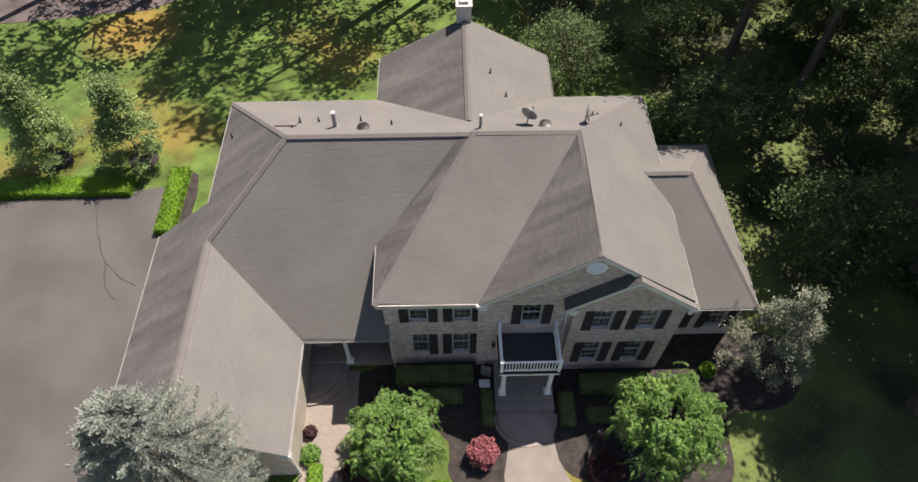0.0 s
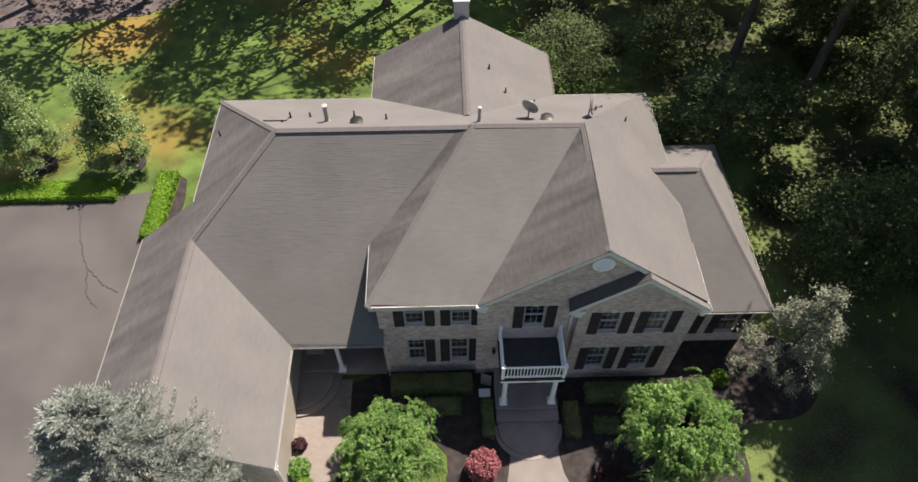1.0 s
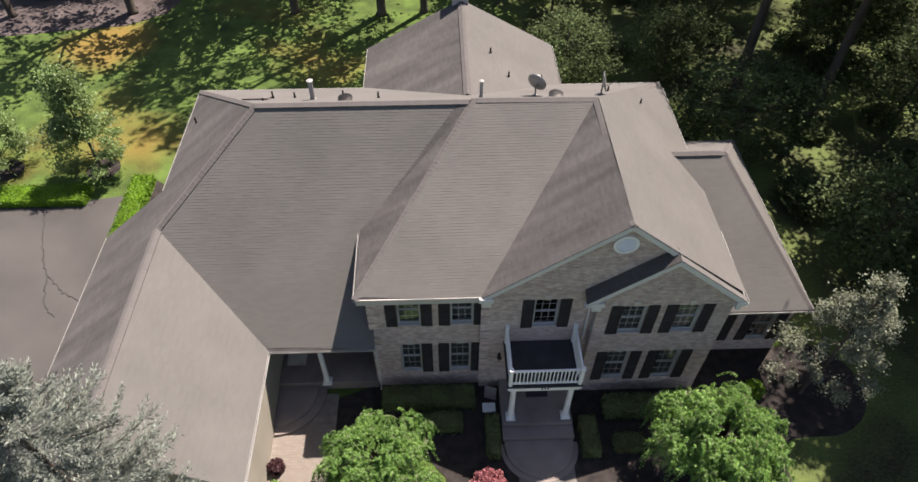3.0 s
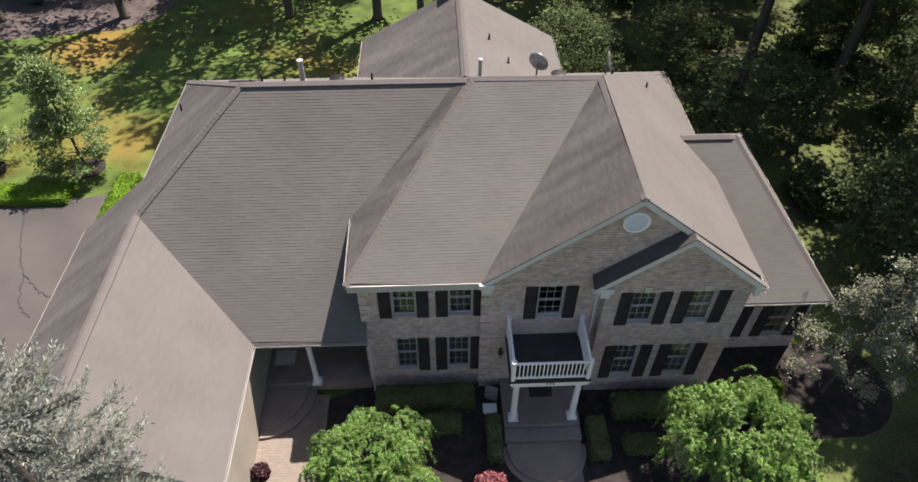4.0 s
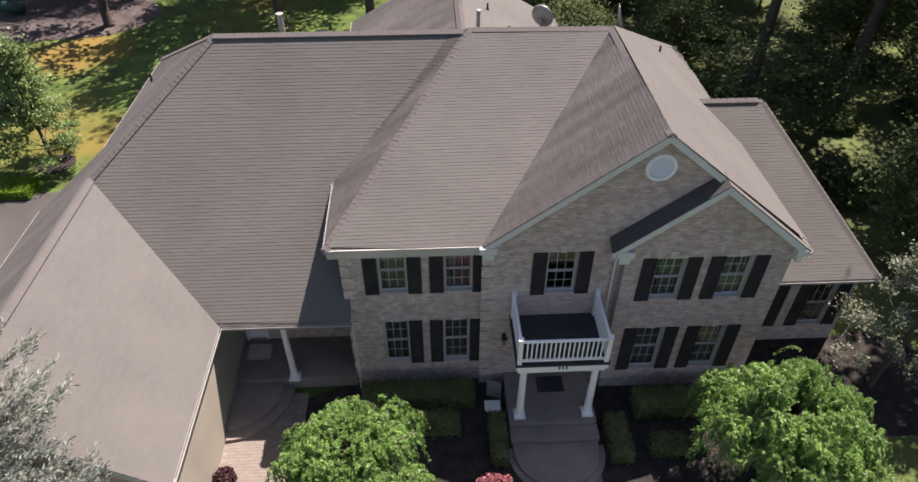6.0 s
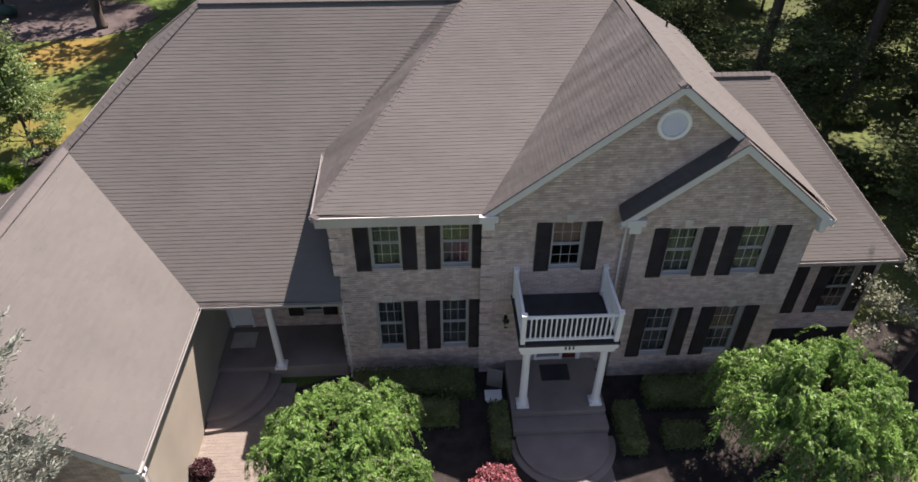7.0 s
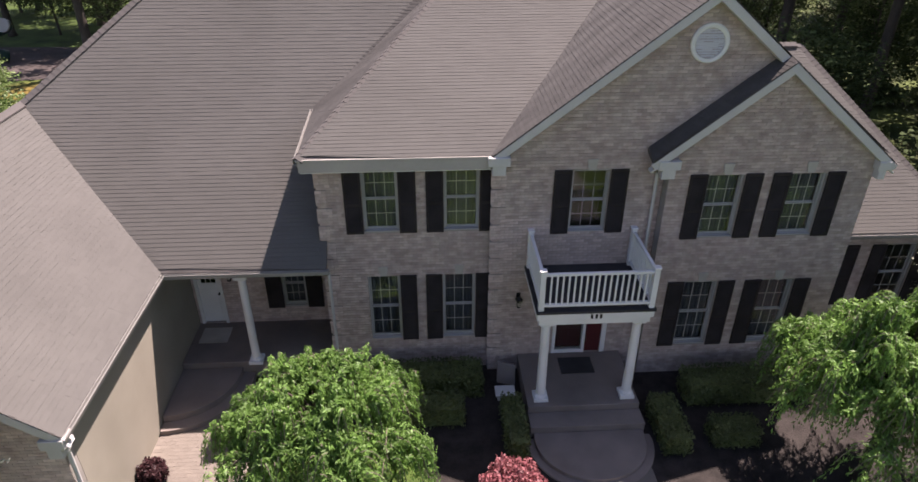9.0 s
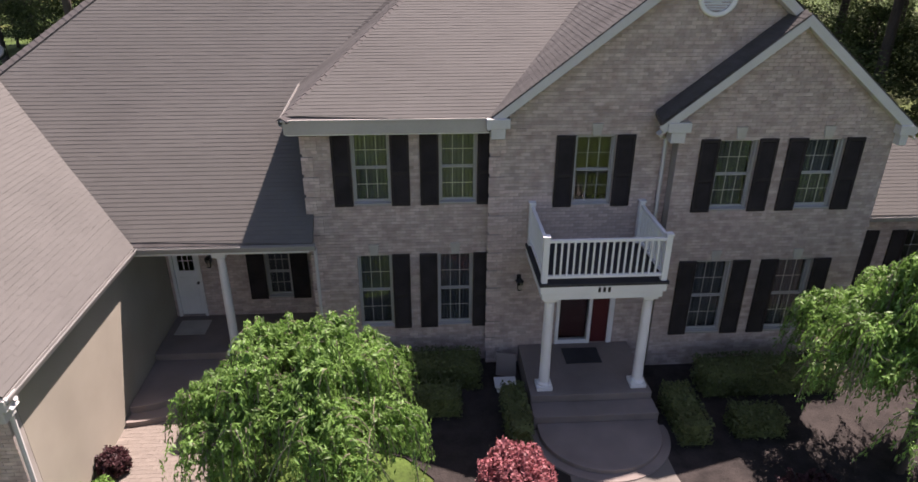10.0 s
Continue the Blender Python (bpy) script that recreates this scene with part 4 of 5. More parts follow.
def box_vent(x, z):
    p = on_back(x, z)
    b = Build()
    b.tube([p + Vector((0, 0, -0.1)), p + Vector((0, 0, 0.1))], [0.16, 0.16], 16)
    b.tube([p + Vector((0, 0, 0.1)), p + Vector((0, 0, 0.12)), p + Vector((0, 0, 0.15))], [0.27, 0.27, 0.1], 20)
    hp("roof_vent", b, DARKMETAL, label="low dark metal roof vent")


box_vent(-7.1, 8.75)
box_vent(0.62, 8.75)
b = Build()
c0 = [on_back(x, z) for x, z in ((-11.0, 8.5), (-10.05, 8.5), (-10.05, 8.08), (-11.0, 8.08))]
b.prism(c0, (0, 0.035, 0.07))
hp("roof_panel", b, CAP, label="flat raised brown panel on the roof")


def dish(x, z, yaw):
    p = on_back(x, z)
    d = empty("satellite_dish", p - Vector((0, 0, 0.03)), "grey satellite dish on the roof", "satellite dish")
    b = Build()
    b.tube([(0, 0, -0.02), (0, 0, 0.35), (0, -0.02, 0.5)], [0.03] * 3, 8)
    b.box(-0.1, -0.1, -0.05, 0.1, 0.1, 0.03)
    part("mast", b, GREYMETAL, d)
    n, v, f = 24, [], []
    R = Euler((radians(76), 0, radians(yaw))).to_matrix()
    for k, (r, h) in enumerate(((0.0, 0.0), (0.15, 0.012), (0.28, 0.05), (0.36, 0.09), (0.37, 0.085), (0.28, 0.03), (0.0, -0.02))):
        v += [R @ Vector((r * math.cos(2 * math.pi * i / n), r * 1.1 * math.sin(2 * math.pi * i / n), h)) + Vector((0, 0, 0.58)) for i in range(n)]
    for k in range(6):
        f += [(k * n + i, k * n + (i + 1) % n, (k + 1) * n + (i + 1) % n, (k + 1) * n + i) for i in range(n)]
    b = Build()
    b.add(v, f)
    part("reflector", b, GREYMETAL, d, smooth=True)
    b = Build()
    e = R @ Vector((0, -0.05, 0.45)) + Vector((0, 0, 0.58))
    b.tube([(0, 0, 0.35), (e.x, e.y, e.z)], [0.012, 0.012], 6)
    b.tube([e - Vector((0.0, 0.04, 0)), e + Vector((0, 0.04, 0))], [0.03, 0.03], 8)
    part("arm", b, DARKMETAL, d)


dish(-0.12, 8.62, 148)
dish(2.38, 8.55, 80)
# ---- planting ----
def leaves(points, size, mat, name, parent, seed=0, long=1.0, flat=0.0, label="", along=None):
    """A crown of single small leaves at the given points. flat: how far they lie level."""
    rng = np.random.default_rng(seed)
    P = np.asarray(points, float)
    n = len(P)
    a = rng.normal(size=(n, 3))
    if along is not None:
        a = a * 0.38 + np.asarray(along)
    a /= np.linalg.norm(a, axis=1)[:, None]
    c = rng.normal(size=(n, 3)) + np.array([0, 0, flat * 2])
    b = np.cross(c, a)
    b /= np.linalg.norm(b, axis=1)[:, None] + 1e-9
    s = size * rng.uniform(0.6, 1.3, (n, 1))
    L, W = a * s * long * 0.5, b * s * 0.5
    V = np.stack([P - L, P + W - 0.1 * L, P + L, P - W - 0.1 * L], 1).reshape(-1, 3)
    F = np.arange(4 * n).reshape(-1, 4)
    ob = new(name, raw(name, V.tolist(), F.tolist(), mat))
    ob.parent = parent
    if label:
        tagged(ob, label)
    return ob


def blob_points(rng, n, centre, radius):
    """A soft-edged spray of leaves, longer one way."""
    d = rng.normal(size=(n, 3))
    turn = rng.uniform(0, math.pi)
    c, s = math.cos(turn), math.sin(turn)
    d = d * np.array([0.78, 0.42, 0.5])
    d = np.stack([c * d[:, 0] - s * d[:, 1], s * d[:, 0] + c * d[:, 1], d[:, 2] + 0.25 * rng.normal() * d[:, 0]], 1)
    return np.asarray(centre) + d * np.asarray(radius)


def tree(name, at, height, crown0, radius, mat, label, seed, n=9000, leaf=0.16, trunk=0.12, clumps=60, lean=(0, 0), shape="oval", puff=(0.2, 0.36)):
    """A trunk with limbs and a crown of leaf clumps with gaps."""
    rng = np.random.default_rng(seed)
    T = empty(name, at, label, "tree")
    b = Build()
    H = height
    top = Vector((lean[0], lean[1], H * 0.92))
    stem = [Vector((0, 0, -0.05)), Vector((0.02, 0.01, 0.25)), top * 0.35 + Vector((0.05, -0.04, 0)), top * 0.7, top]
    b.tube(stem, [trunk * 1.5, trunk * 1.1, trunk * 0.85, trunk * 0.5, trunk * 0.12], 9)
    cs = []
    for i in range(clumps):
        h = rng.uniform(0, 1)
        if shape == "cone":
            rr = radius * (1.02 - h) ** 0.8
        elif shape == "high":
            rr = radius * math.sqrt(max(0.05, 1 - (2 * h - 0.9) ** 2))
        else:
            rr = radius * math.sqrt(max(0.03, 1 - (1.75 * h - 0.72) ** 2))
        a = rng.uniform(0, 2 * math.pi)
        r = rr * rng.uniform(0.35, 1) ** 0.6
        z = crown0 + (H - crown0) * h
        c = Vector((r * math.cos(a) + lean[0] * z / H, r * math.sin(a) + lean[1] * z / H, z))
        cs.append((c, rr))
    for c, rr in cs[: max(14, clumps // 3)]:
        t = min(0.9, max(crown0 * 0.85, c.z - 0.5 * math.hypot(c.x, c.y)) / H)
        s = top * (t / 0.92) if t < 0.92 else top
        mid = s.lerp(c, 0.5) + Vector((0, 0, 0.06 * H * 0.3))
        b.tube([s, mid, c], [trunk * 0.35, trunk * 0.2, 0.012], 5)
    part("trunk", b, BARK, T, smooth=True)
    per = max(4, n // clumps)
    pts = [blob_points(rng, per, c, (radius * s, radius * s, radius * s * 0.7)) for (c, rr), s in ((x, rng.uniform(*puff)) for x in cs)]
    leaves(np.concatenate(pts), leaf, mat, "crown", T, seed + 1, 1.3, 0.9)
    return T


def weeping_tree(at, height, radius, seed, limbs=44, strands=24, label=""):
    """A mop-headed tree: limbs arch out at uneven heights, leafy strands hang from them."""
    rng = np.random.default_rng(seed)
    T = empty("weeping_tree", at, label, "tree")
    b = Build()
    b.tube([(0, 0, -0.05), (0.05, 0.03, height * 0.3), (-0.04, 0.05, height * 0.66)], [0.13, 0.1, 0.08], 9)
    pts, ways, tw = [], [], Build()
    start = np.array([-0.04, 0.05, height * 0.6])
    for i in range(limbs):
        a = 2.4 * i + rng.uniform(-0.3, 0.3)
        q = 0.18 + 0.82 * math.sqrt((i + 0.5) / limbs)
        R = radius * q * rng.uniform(0.82, 1.12)
        zt = height * (1.06 - 0.30 * q ** 2) * rng.uniform(0.9, 1.08)
        out = np.array([math.cos(a), math.sin(a), 0.0])
        end = out * R + np.array([0, 0, zt - 0.28 * R * rng.uniform(0.6, 1.3)])
        mid = out * R * 0.55 + np.array([0, 0, zt * 1.02])
        k = np.linspace(0, 1, 9)[:, None]
        limb = start * (1 - k) ** 2 + 2 * mid * k * (1 - k) + end * k ** 2
        b.tube([tuple(p) for p in limb[::2]], [0.05, 0.035, 0.024, 0.014, 0.008], 5)
        for j in range(strands):
            t = rng.uniform(0.42, 1.0)
            p = start * (1 - t) ** 2 + 2 * mid * t * (1 - t) + end * t ** 2 + rng.normal(size=3) * np.array([0.13, 0.13, 0.05])
            w = out * 0.35 + np.array([-out[1], out[0], 0]) * rng.normal() * 0.45
            drop = rng.uniform(0.35, 1.0) * (0.5 + 0.55 * q)
            n = int(34 + 32 * drop)
            k = np.linspace(0, 1, n)[:, None]
            line = p + w * k * drop * 0.8 + np.array([0, 0, 0.12]) * np.sin(k * math.pi) - np.array([0, 0, 1.0]) * drop * k ** 1.7
            line = line[line[:, 2] > 0.2]
            if len(line) < 6:
                continue
            pts.append(line + rng.normal(size=line.shape) * 0.03)
            go = np.gradient(line, axis=0)
            ways.append(go / (np.linalg.norm(go, axis=1)[:, None] + 1e-9))
            if j % 3 == 0:
                s = line[:: max(1, len(line) // 5)] + out * 0.03 + np.array([0, 0, 0.03])
                tw.tube([tuple(x) for x in s], [0.009] * len(s), 4)
    part("trunk", b, BARK, T, smooth=True)
    stuff(part("branchwork", raw("branchwork", tw.v, tw.f, TWIG), None, T))
    leaves(np.concatenate(pts), 0.029, LEAF_BRIGHT, "crown", T, seed + 1, 3.5, 1.0, along=np.concatenate(ways))
    return T


def part_raw(name, me, parent):
    ob = new(name, me)
    ob.parent = parent
    return ob


def spruce(at, height, radius, seed):
    """A broad blue conifer with upturned feathery boughs."""
    rng = np.random.default_rng(seed)
    T = empty("blue_spruce", at, "silvery blue spruce with feathery boughs by the garage", "tree")
    b = Build()
    b.tube([(0, 0, -0.05), (0, 0, height * 0.5), (0, 0, height * 0.98)], [0.2, 0.13, 0.02], 9)
    V, n = [], 0
    pts, dirs = [], []
    for i in range(430):
        h = rng.uniform(0.05, 1) ** 0.9
        z = height * h
        rr = radius * min(1.0, (1.04 - h) * 2.6) ** 0.75 * min(1.0, 0.62 + 0.6 * h) * rng.uniform(0.72, 1.1)
        a = rng.uniform(0, 2 * math.pi)
        out = np.array([math.cos(a), math.sin(a), 0])
        k = np.linspace(0.25, 1, 34)[:, None]
        line = np.array([0, 0, z]) + out * rr * k + np.array([0, 0, 1.0]) * (-0.25 * rr * k + 0.32 * rr * k ** 2.5)
        if i % 3 == 0:
            b.tube([tuple(line[0]), tuple(line[16]), tuple(line[-1])], [0.03, 0.018, 0.006], 4)
        for rep in range(8):
            side = np.array([-out[1], out[0], 0]) * rng.normal(size=(34, 1))
            d = out * 0.7 + side * 0.6 + np.array([0, 0, 1.0]) * rng.uniform(0.0, 0.8, (34, 1))
            d /= np.linalg.norm(d, axis=1)[:, None]
            pts.append(line + rng.normal(size=line.shape) * 0.05)
            dirs.append(d)
    P, D = np.concatenate(pts), np.concatenate(dirs)
    n = len(P)
    s = rng.uniform(0.08, 0.18, (n, 1))
    W = np.cross(D, rng.normal(size=(n, 3)))
    W /= np.linalg.norm(W, axis=1)[:, None]
    W *= 0.008 + 0.010 * rng.random((n, 1))
    V = np.stack([P - W * 0.6, P + D * s * 0.6 - W, P + D * s, P + D * s * 0.6 + W], 1).reshape(-1, 3)
    part("trunk", b, BARK, T)
    part_raw("crown", raw("crown", V.tolist(), np.arange(4 * n).reshape(-1, 4).tolist(), NEEDLE), T)


def hedge(x0, y0, x1, y1, h, mat, label, seed, dens=520, leaf=0.045):
    """A clipped block: dense leaves over a twiggy core."""
    rng = np.random.default_rng(seed)
    cx, cy = (x0 + x1) / 2, (y0 + y1) / 2
    T = empty("hedge", (cx, cy, G), label, "hedge")
    w, d = (x1 - x0) / 2, (y1 - y0) / 2
    b = Build()
    i = 0.05
    b.prism([(-w + i, -d + i, -0.03), (w - i, -d + i, -0.03), (w - i, d - i, -0.03), (-w + i, d - i, -0.03)], (0, 0, h - i))
    part("core", b, mat, T)
    pts = []
    for area, f in ((4 * w * d, lambda u, v, t: np.stack([(2 * u - 1) * w, (2 * v - 1) * d, h - t], 1)),
                    (2 * w * h, lambda u, v, t: np.stack([(2 * u - 1) * w, -d + t, v * h], 1)), (2 * w * h, lambda u, v, t: np.stack([(2 * u - 1) * w, d - t, v * h], 1)),
                    (2 * d * h, lambda u, v, t: np.stack([-w + t, (2 * u - 1) * d, v * h], 1)), (2 * d * h, lambda u, v, t: np.stack([w - t, (2 * u - 1) * d, v * h], 1))):
        n = int(area * dens)
        pts.append(f(rng.random(n), rng.random(n), rng.normal(size=n) * 0.025 + 0.015 * np.sin(rng.random(n) * 6)))
    P = np.concatenate(pts)
    P[:, 2] += 0.03 * np.sin(P[:, 0] * 3.1 + seed) * np.cos(P[:, 1] * 2.7) * (P[:, 2] > h * 0.6)
    leaves(P, leaf, mat, "foliage", T, seed + 1, 1.5, 0.6)


def shrub(name, at, r, h, mat, label, seed, n=3500, leaf=0.05, long=1.6, dome=True):
    rng = np.random.default_rng(seed)
    T = empty(name, at, label, "shrub")
    b = Build()
    for i in range(9):
        a = rng.uniform(0, 6.28)
        b.tube([(0, 0, -0.03), (0.4 * r * math.cos(a), 0.4 * r * math.sin(a), h * 0.5), (0.8 * r * math.cos(a), 0.8 * r * math.sin(a), h * rng.uniform(0.6, 0.9))], [0.03, 0.018, 0.006], 5)
    part("stems", b, BARK, T)
    d = rng.normal(size=(n, 3))
    d[:, 2] = np.abs(d[:, 2]) * 1.1 - 0.25
    d /= np.linalg.norm(d, axis=1)[:, None]
    loose = 0.35 if name == "woodland_shrub" else 0.72
    lump = 1 + 0.14 * np.sin(d[:, 0] * 7 + seed) * np.cos(d[:, 1] * 6) + 0.08 * np.sin(d[:, 2] * 11 + d[:, 0] * 5)
    P = d * (rng.uniform(loose, 1.0, n) * lump)[:, None] * np.array([r, r, h * 0.62]) + np.array([0, 0, h * 0.38])
    P = P[P[:, 2] > 0.02]
    leaves(P, leaf, mat, "foliage", T, seed + 1, long, 0.5)


weeping_tree((-6.0, -4.25, G), 3.55, 2.1, 11, 46, 40, label="small weeping tree with bright green hanging leaves")
weeping_tree((5.3, -4.1, G), 4.35, 2.4, 23, 60, 42, label="larger weeping tree with bright green hanging leaves")
spruce((-12.5, -6.95, G), 12.8, 2.5, 5)
tree("young_tree", (-21.5, 13.3, G), 6.1, 1.0, 1.75, LEAF_TREE, "young leafy tree in a mulch ring on the lawn", 31, 22000, 0.085, 0.08, 90, shape="cone", puff=(0.14, 0.3))
tree("young_tree", (-26.4, 13.3, G), 6.3, 1.0, 1.9, LEAF_TREE, "young leafy tree beside the driveway hedge", 32, 22000, 0.085, 0.08, 90, shape="cone", puff=(0.14, 0.3))
tree("silver_tree", (10.3, -0.8, G), 6.9, 1.5, 2.1, LEAF_SILVER, "slender tree with pale silvery leaves by the house corner", 33, 14000, 0.06, 0.08, 52, lean=(0.5, 0.2), shape="cone", puff=(0.1, 0.22))

hedge(-30.5, 10.5, -21.4, 11.7, 0.5, LEAF_HEDGE, "clipped bright green hedge along the driveway edge", 41, 330, 0.055)
hedge(-19.4, 7.8, -18.4, 12.3, 0.5, LEAF_HEDGE, "clipped bright green hedge beside the garage", 42, 420, 0.055)
hedge(-6.1, -1.15, -2.62, -0.4, 0.72, LEAF_BOX, "long dark clipped boxwood hedge under the windows", 43)
hedge(-4.85, -2.1, -3.12, -1.48, 0.6, LEAF_BOX, "short clipped boxwood hedge", 44)
hedge(-2.2, -3.2, -1.75, -1.6, 0.6, LEAF_BOX, "clipped boxwood hedge beside the steps", 45)
hedge(1.3, -3.25, 1.9, -1.8, 0.6, LEAF_BOX, "clipped boxwood hedge beside the steps", 46)
hedge(2.35, -1.75, 5.5, -1.0, 0.72, LEAF_BOX, "long dark clipped boxwood hedge under the windows", 47)
hedge(2.5, -3.1, 3.55, -2.5, 0.55, LEAF_BOX, "short clipped boxwood hedge", 48)
shrub("red_maple", (-2.3, -4.45, G), 0.68, 1.25, LEAF_RED, "dwarf maple with crimson leaves in the mulch", 51, 5200, 0.05, 1.8)
shrub("purple_shrub", (-7.7, -5.2, G), 0.7, 1.0, LEAF_PURPLE, "purple-leaved shrub under the weeping tree", 52, 3000, 0.06)
shrub("purple_shrub", (3.0, -5.3, G), 0.8, 0.9, LEAF_PURPLE, "purple-leaved shrub beside the front walk", 53, 3600, 0.06)
shrub("purple_shrub", (-9.88, -3.3, G), 0.3, 0.6, LEAF_PURPLE, "small dark purple-brown shrub against the garage wall", 58, 2400, 0.05)
shrub("green_shrub", (-9.75, -4.3, G), 0.45, 0.7, LEAF_BRIGHT, "small light green shrub by the garage", 54, 2200, 0.05)
shrub("green_shrub", (-4.1, -6.0, G), 0.5, 0.7, LEAF_HEDGE, "rounded yellow-green shrub on the lawn edge", 55, 2600, 0.05)
shrub("green_shrub", (8.4, -0.75, G), 0.4, 0.6, LEAF_HEDGE, "small bright green shrub by the side wing", 57, 2200, 0.05)
hedge(-9.75, -6.2, -9.2, -4.75, 0.5, LEAF_HEDGE, "clipped bright green hedge by the garage path", 56, 420, 0.05)

b = Build()
b.box(-2.24, -1.3, G + 0.02, -1.86, -1.02, G + 0.2)
b.box(-2.3, -1.36, G + 0.2, -1.8, -0.98, G + 0.24)
tagged(part("utility_box", b, WHITE, bevel=0.015), "pale utility box lid in the mulch bed", "utility box")
b = Build()
b.prism([(-2.2, -0.65, G), (-1.75, -0.8, G), (-1.75, -0.75, G), (-2.2, -0.6, G)], (0.03, 0.25, 0.5))
tagged(part("leaning_board", b, CONCRETE, bevel=0.008), "grey board leaning beside the porch", "board")

def tube_slide(at):
    """A curved plastic tube slide on a post."""
    T = empty("tube_slide", at, "dark green curved plastic tube slide on wood chips", "slide")
    b = Build()
    path = [(0.9 * math.cos(a), 0.9 * math.sin(a), 2.3 - 0.33 * a) for a in (0.0, 0.5, 1.0, 1.6, 2.2, 2.8, 3.4, 4.0, 4.6, 5.2, 5.8)]
    b.tube(path, [0.4] * len(path), 16)
    part("tube", b, SLIDE, T, smooth=True)
    b = Build()
    b.tube([(0, 0, -0.05), (0, 0, 2.5)], [0.08, 0.08], 10)
    part("post", b, DARKMETAL, T)
    b = Build()
    b.tube([(0.9, 0, 2.25), (0.9, -0.14, 2.3)], [0.45, 0.45], 16)
    part("rim", b, VINYL, T, "pale rim at the mouth")


tube_slide((-31.6, 31.8, G))

# ---- pavers of the side path ----
def pavers():
    rnd = random.Random(8)
    base = sheet("paver_path", [(-10.2, -0.3), (-7.9, -0.3), (-7.9, -2.8), (-8.2, -5.0), (-8.4, -9.0), (-8.4, -30), (-10.3, -30), (-10.2, -4.4)], G + 0.045, 0.1, PAVERBED, "pinkish brick paver path along the garage", "path")
    V, F, one = [], [], []
    for j in range(62):
        for i in range(11):
            x = -10.17 + i * 0.21 + (0.105 if j % 2 else 0)
            y = -1.7 - j * 0.105
            if x + 0.2 > -7.92 or (y < -2.8 and x + 0.2 > -7.92 - 0.14 * (-2.8 - y)) or math.hypot(x + 10.1, y + 0.2) < 1.62:
                continue
            z = G + 0.053 + 0.002 * rnd.random()
            if len(one) < 290 and j < 34:
                one.append((x, y, z))
            else:
                k = len(V)
                V += [(x, y, z), (x + 0.205, y, z), (x + 0.205, y + 0.101, z), (x, y + 0.101, z), (x, y, z - 0.02), (x + 0.2, y, z - 0.02), (x + 0.2, y + 0.101, z - 0.02), (x, y + 0.101, z - 0.02)]
                F += [(k, k + 1, k + 2, k + 3), (k, k + 4, k + 5, k + 1), (k + 3, k + 2, k + 6, k + 7), (k, k + 3, k + 7, k + 4), (k + 1, k + 5, k + 6, k + 2)]
    ob = new("pavers", raw("pavers", V, F, PAVER))
    ob.parent = base
    stuff(ob)
    LATE.append(("paver", base, one, None))


pavers()

# ---- the wood behind and to the right ----
def spread(rnd, boxes):
    for x0, x1, y0, y1, step in boxes:
        x = x0
        while x < x1:
            y = y0
            while y < y1:
                yield x + rnd.uniform(-0.35, 0.35) * step, y + rnd.uniform(-0.35, 0.35) * step
                y += step
            x += step


def plant(kinds, spots, rnd):
    for i, (x, y) in enumerate(spots):
        m = pose(x, y, G, 0, 0, rnd.uniform(0, 360)) @ Matrix.Diagonal((rnd.uniform(0.8, 1.35), rnd.uniform(0.8, 1.35), rnd.uniform(0.75, 1.2), 1))
        if i < len(kinds):
            kinds[i].matrix_basis = m
        else:
            copy_thing(kinds[i % len(kinds)], m)


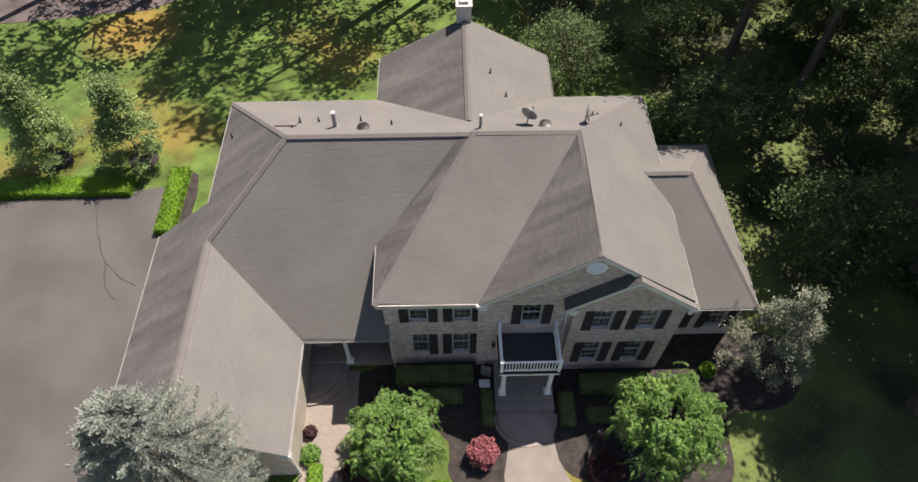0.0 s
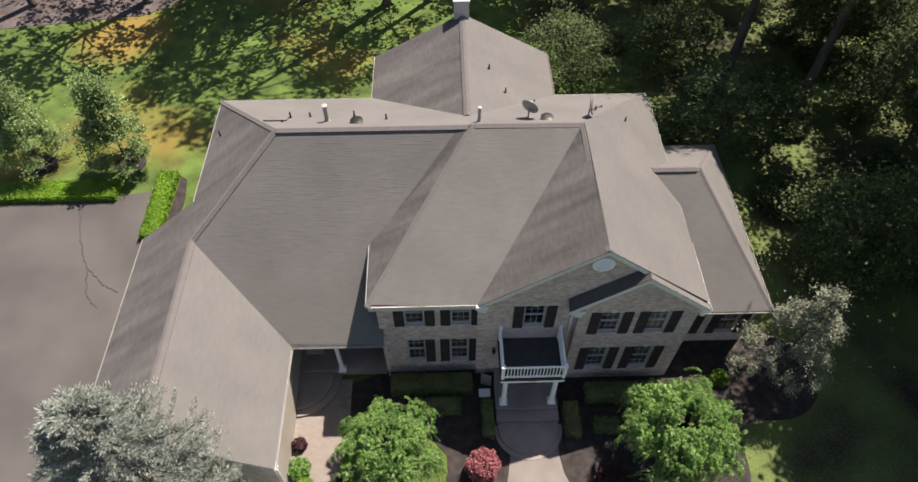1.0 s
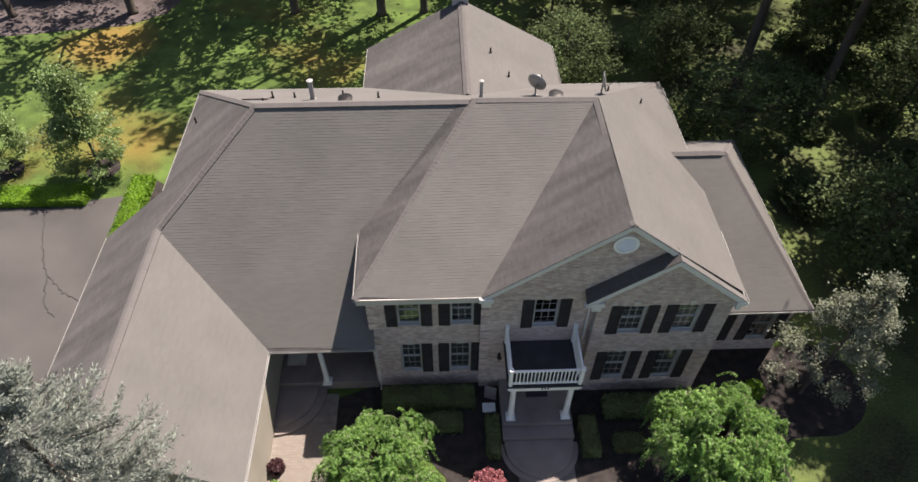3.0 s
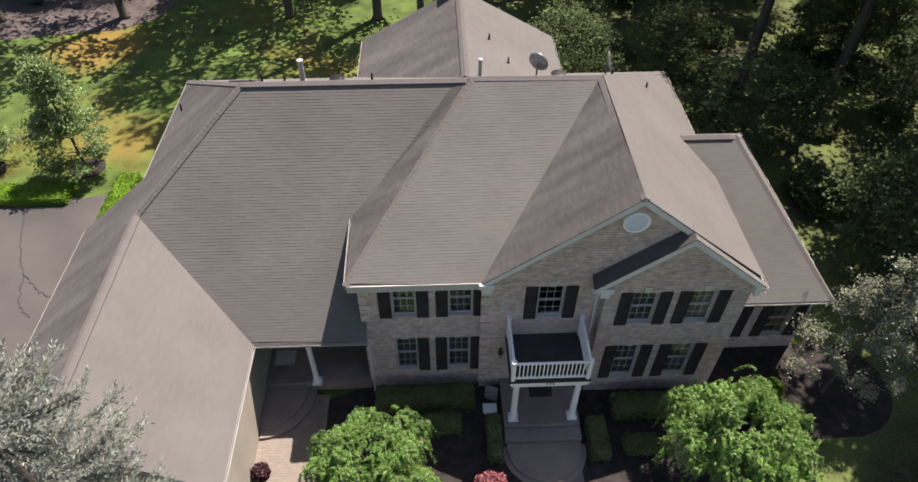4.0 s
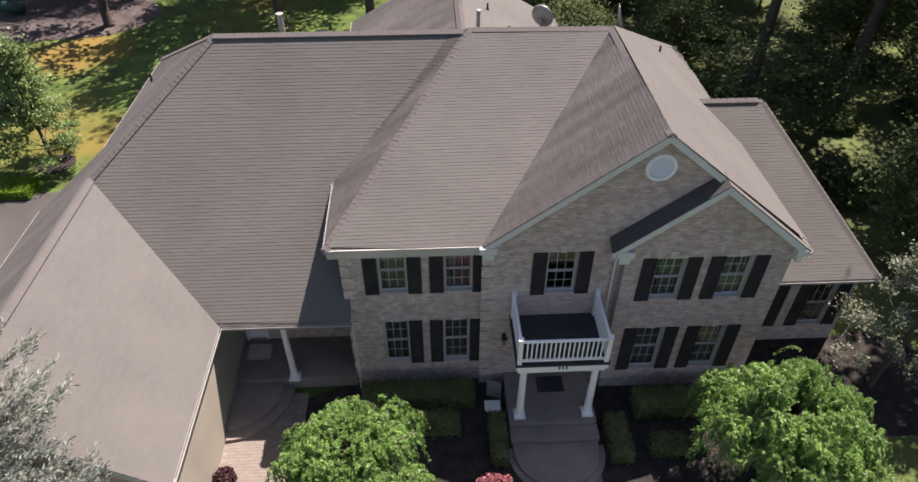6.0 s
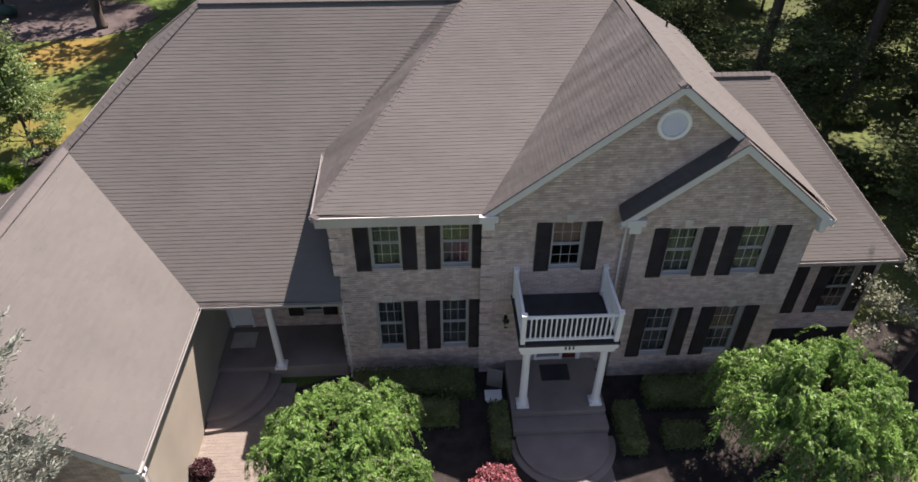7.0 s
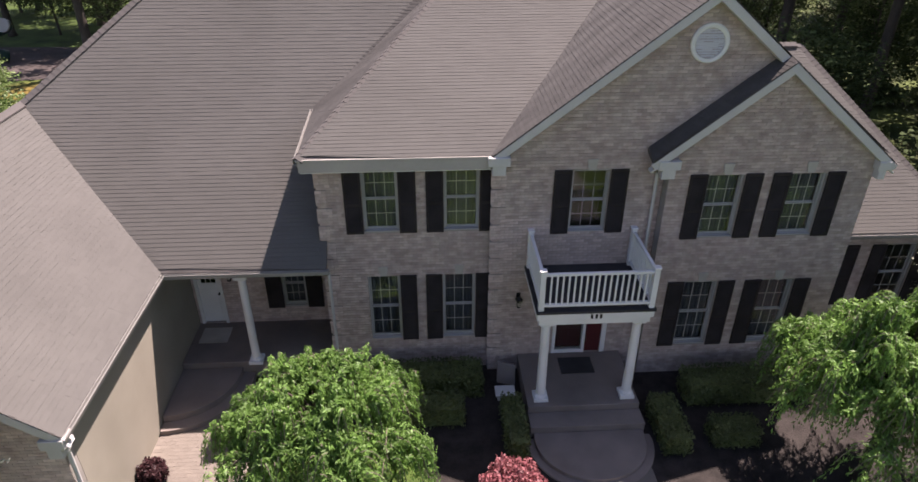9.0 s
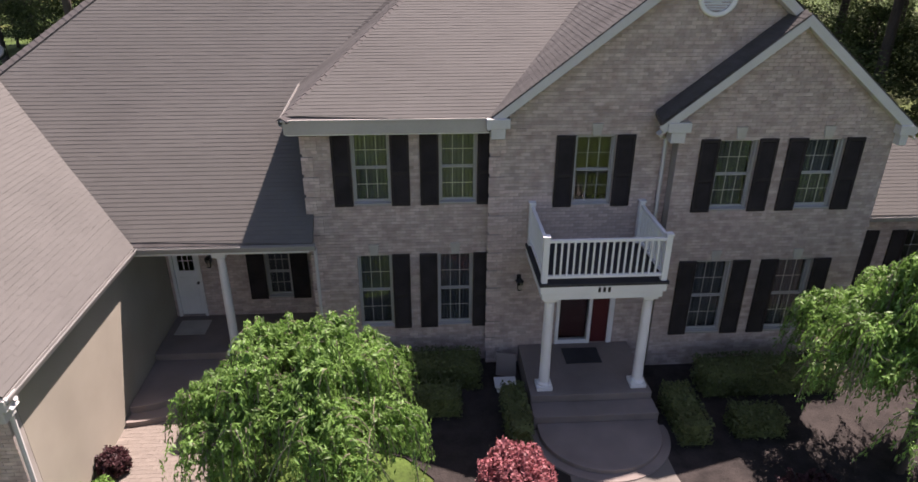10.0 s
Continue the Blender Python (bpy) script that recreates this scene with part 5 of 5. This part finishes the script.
def wood():
    rnd = random.Random(17)
    tall = []
    for s in range(4):
        T = tree("forest_tree", (0, 0, G), (17, 20, 18, 22)[s], (8.0, 9.5, 8.5, 10)[s], (3.4, 4.0, 3.3, 4.2)[s], LEAF_FOREST, "tall broadleaf tree of the dark wood", 70 + s, 8500, 0.2, 0.24, 90, shape="high", puff=(0.12, 0.34))
        tall.append(tagged(T, group="trees of the wood"))
    spots = [(17.3, 16.2), (13.6, 18.5), (-34.5, 39.0), (-27.5, 42.0)]
    spots += spread(rnd, ((-40, -14, 41, 56, 9), (-14, 10, 36, 56, 8), (15, 46, 26, 54, 8.4), (26, 36, 12, 26, 6.0), (20.5, 30, -9, 10, 4.2), (17.4, 20.5, -6, 1.2, 4.0), (30, 42, -8, 12, 6.5)))
    plant(tall, spots, rnd)
    lacy = []
    for s in range(3):
        T = tree("forest_tree", (0, 0, G), (25, 27, 24)[s], (8.5, 9.5, 8.0)[s], (4.4, 4.8, 4.2)[s], LEAF_FOREST, "tall open-crowned tree at the lawn's edge", 80 + s, 3300, 0.23, 0.24, 110, shape="high", puff=(0.07, 0.2))
        lacy.append(tagged(T, group="trees of the wood"))
    plant(lacy, [(-13.4, 28.9), (-7.5, 28.5), (-4.6, 28.7), (-24.5, 29.2), (-32.5, 29.0)], rnd)
    low = []
    for s in range(3):
        T = tree("understorey_tree", (0, 0, G), (6.0, 7.5, 5.0)[s], (1.2, 1.8, 0.8)[s], (2.3, 2.6, 2.2)[s], LEAF_FOREST, "low leafy tree under the tall wood", 90 + s, 10000, 0.11, 0.08, 110, puff=(0.12, 0.44))
        low.append(tagged(T, group="understorey trees"))
    spots = list(spread(rnd, ((4, 36, 21, 40, 7.4), (14, 27, 6, 20, 7.0), (-40, 4, 38, 56, 8.5))))
    plant(low, spots, rnd)


wood()


def understorey():
    rnd = random.Random(9)
    kinds = []
    for s in range(2):
        shrub("woodland_shrub", (0, 0, G), 1.0, (1.0, 1.5)[s], LEAF_FOREST, "loose leafy shrub under the trees", 60 + s, 4200, 0.10)
        kinds.append(tagged([o for o in bpy.data.objects if o.name.startswith("woodland_shrub")][-1], group="shrubs of the wood"))
    spots = [p for p in spread(rnd, ((11, 24, 5, 22, 5.0), (9, 34, 24, 44, 6.0))) if not (p[0] < 12.5 and p[1] < 13)]
    plant(kinds, spots, rnd)


understorey()

# ---- single pieces ----
def single_pieces():
    bm_b, bm_s = Build(), Build()
    bm_b.box(0, 0, 0, 0.2, 0.016, 0.065)
    brick = bm_b.mesh("brick", BRICK)
    t, e, h = 0.1497, 0.114, 0.012
    bm_s.add([(-t, 0, 0), (t, 0, 0), (-t, 0, h), (t, 0, h), (t, e, 0.006), (-t, e, 0.006)], [(0, 1, 3, 2), (2, 3, 4, 5), (0, 2, 5), (1, 4, 3)])
    shingle = bm_s.mesh("shingle", SHINGLE)
    bm_p = Build()
    bm_p.box(0, 0, -0.02, 0.205, 0.101, 0)
    paver = bm_p.mesh("paver", PAVER)
    for kind, parent, places, basis in LATE:
        for p in places:
            me = {"brick": brick, "shingle": shingle, "paver": paver}[kind] if isinstance(kind, str) else kind
            ob = new(me.name.split(".")[0], me)
            ob.parent = parent
            ob.matrix_basis = Matrix.Translation(p) @ (basis or Matrix.Identity(4))


single_pieces()
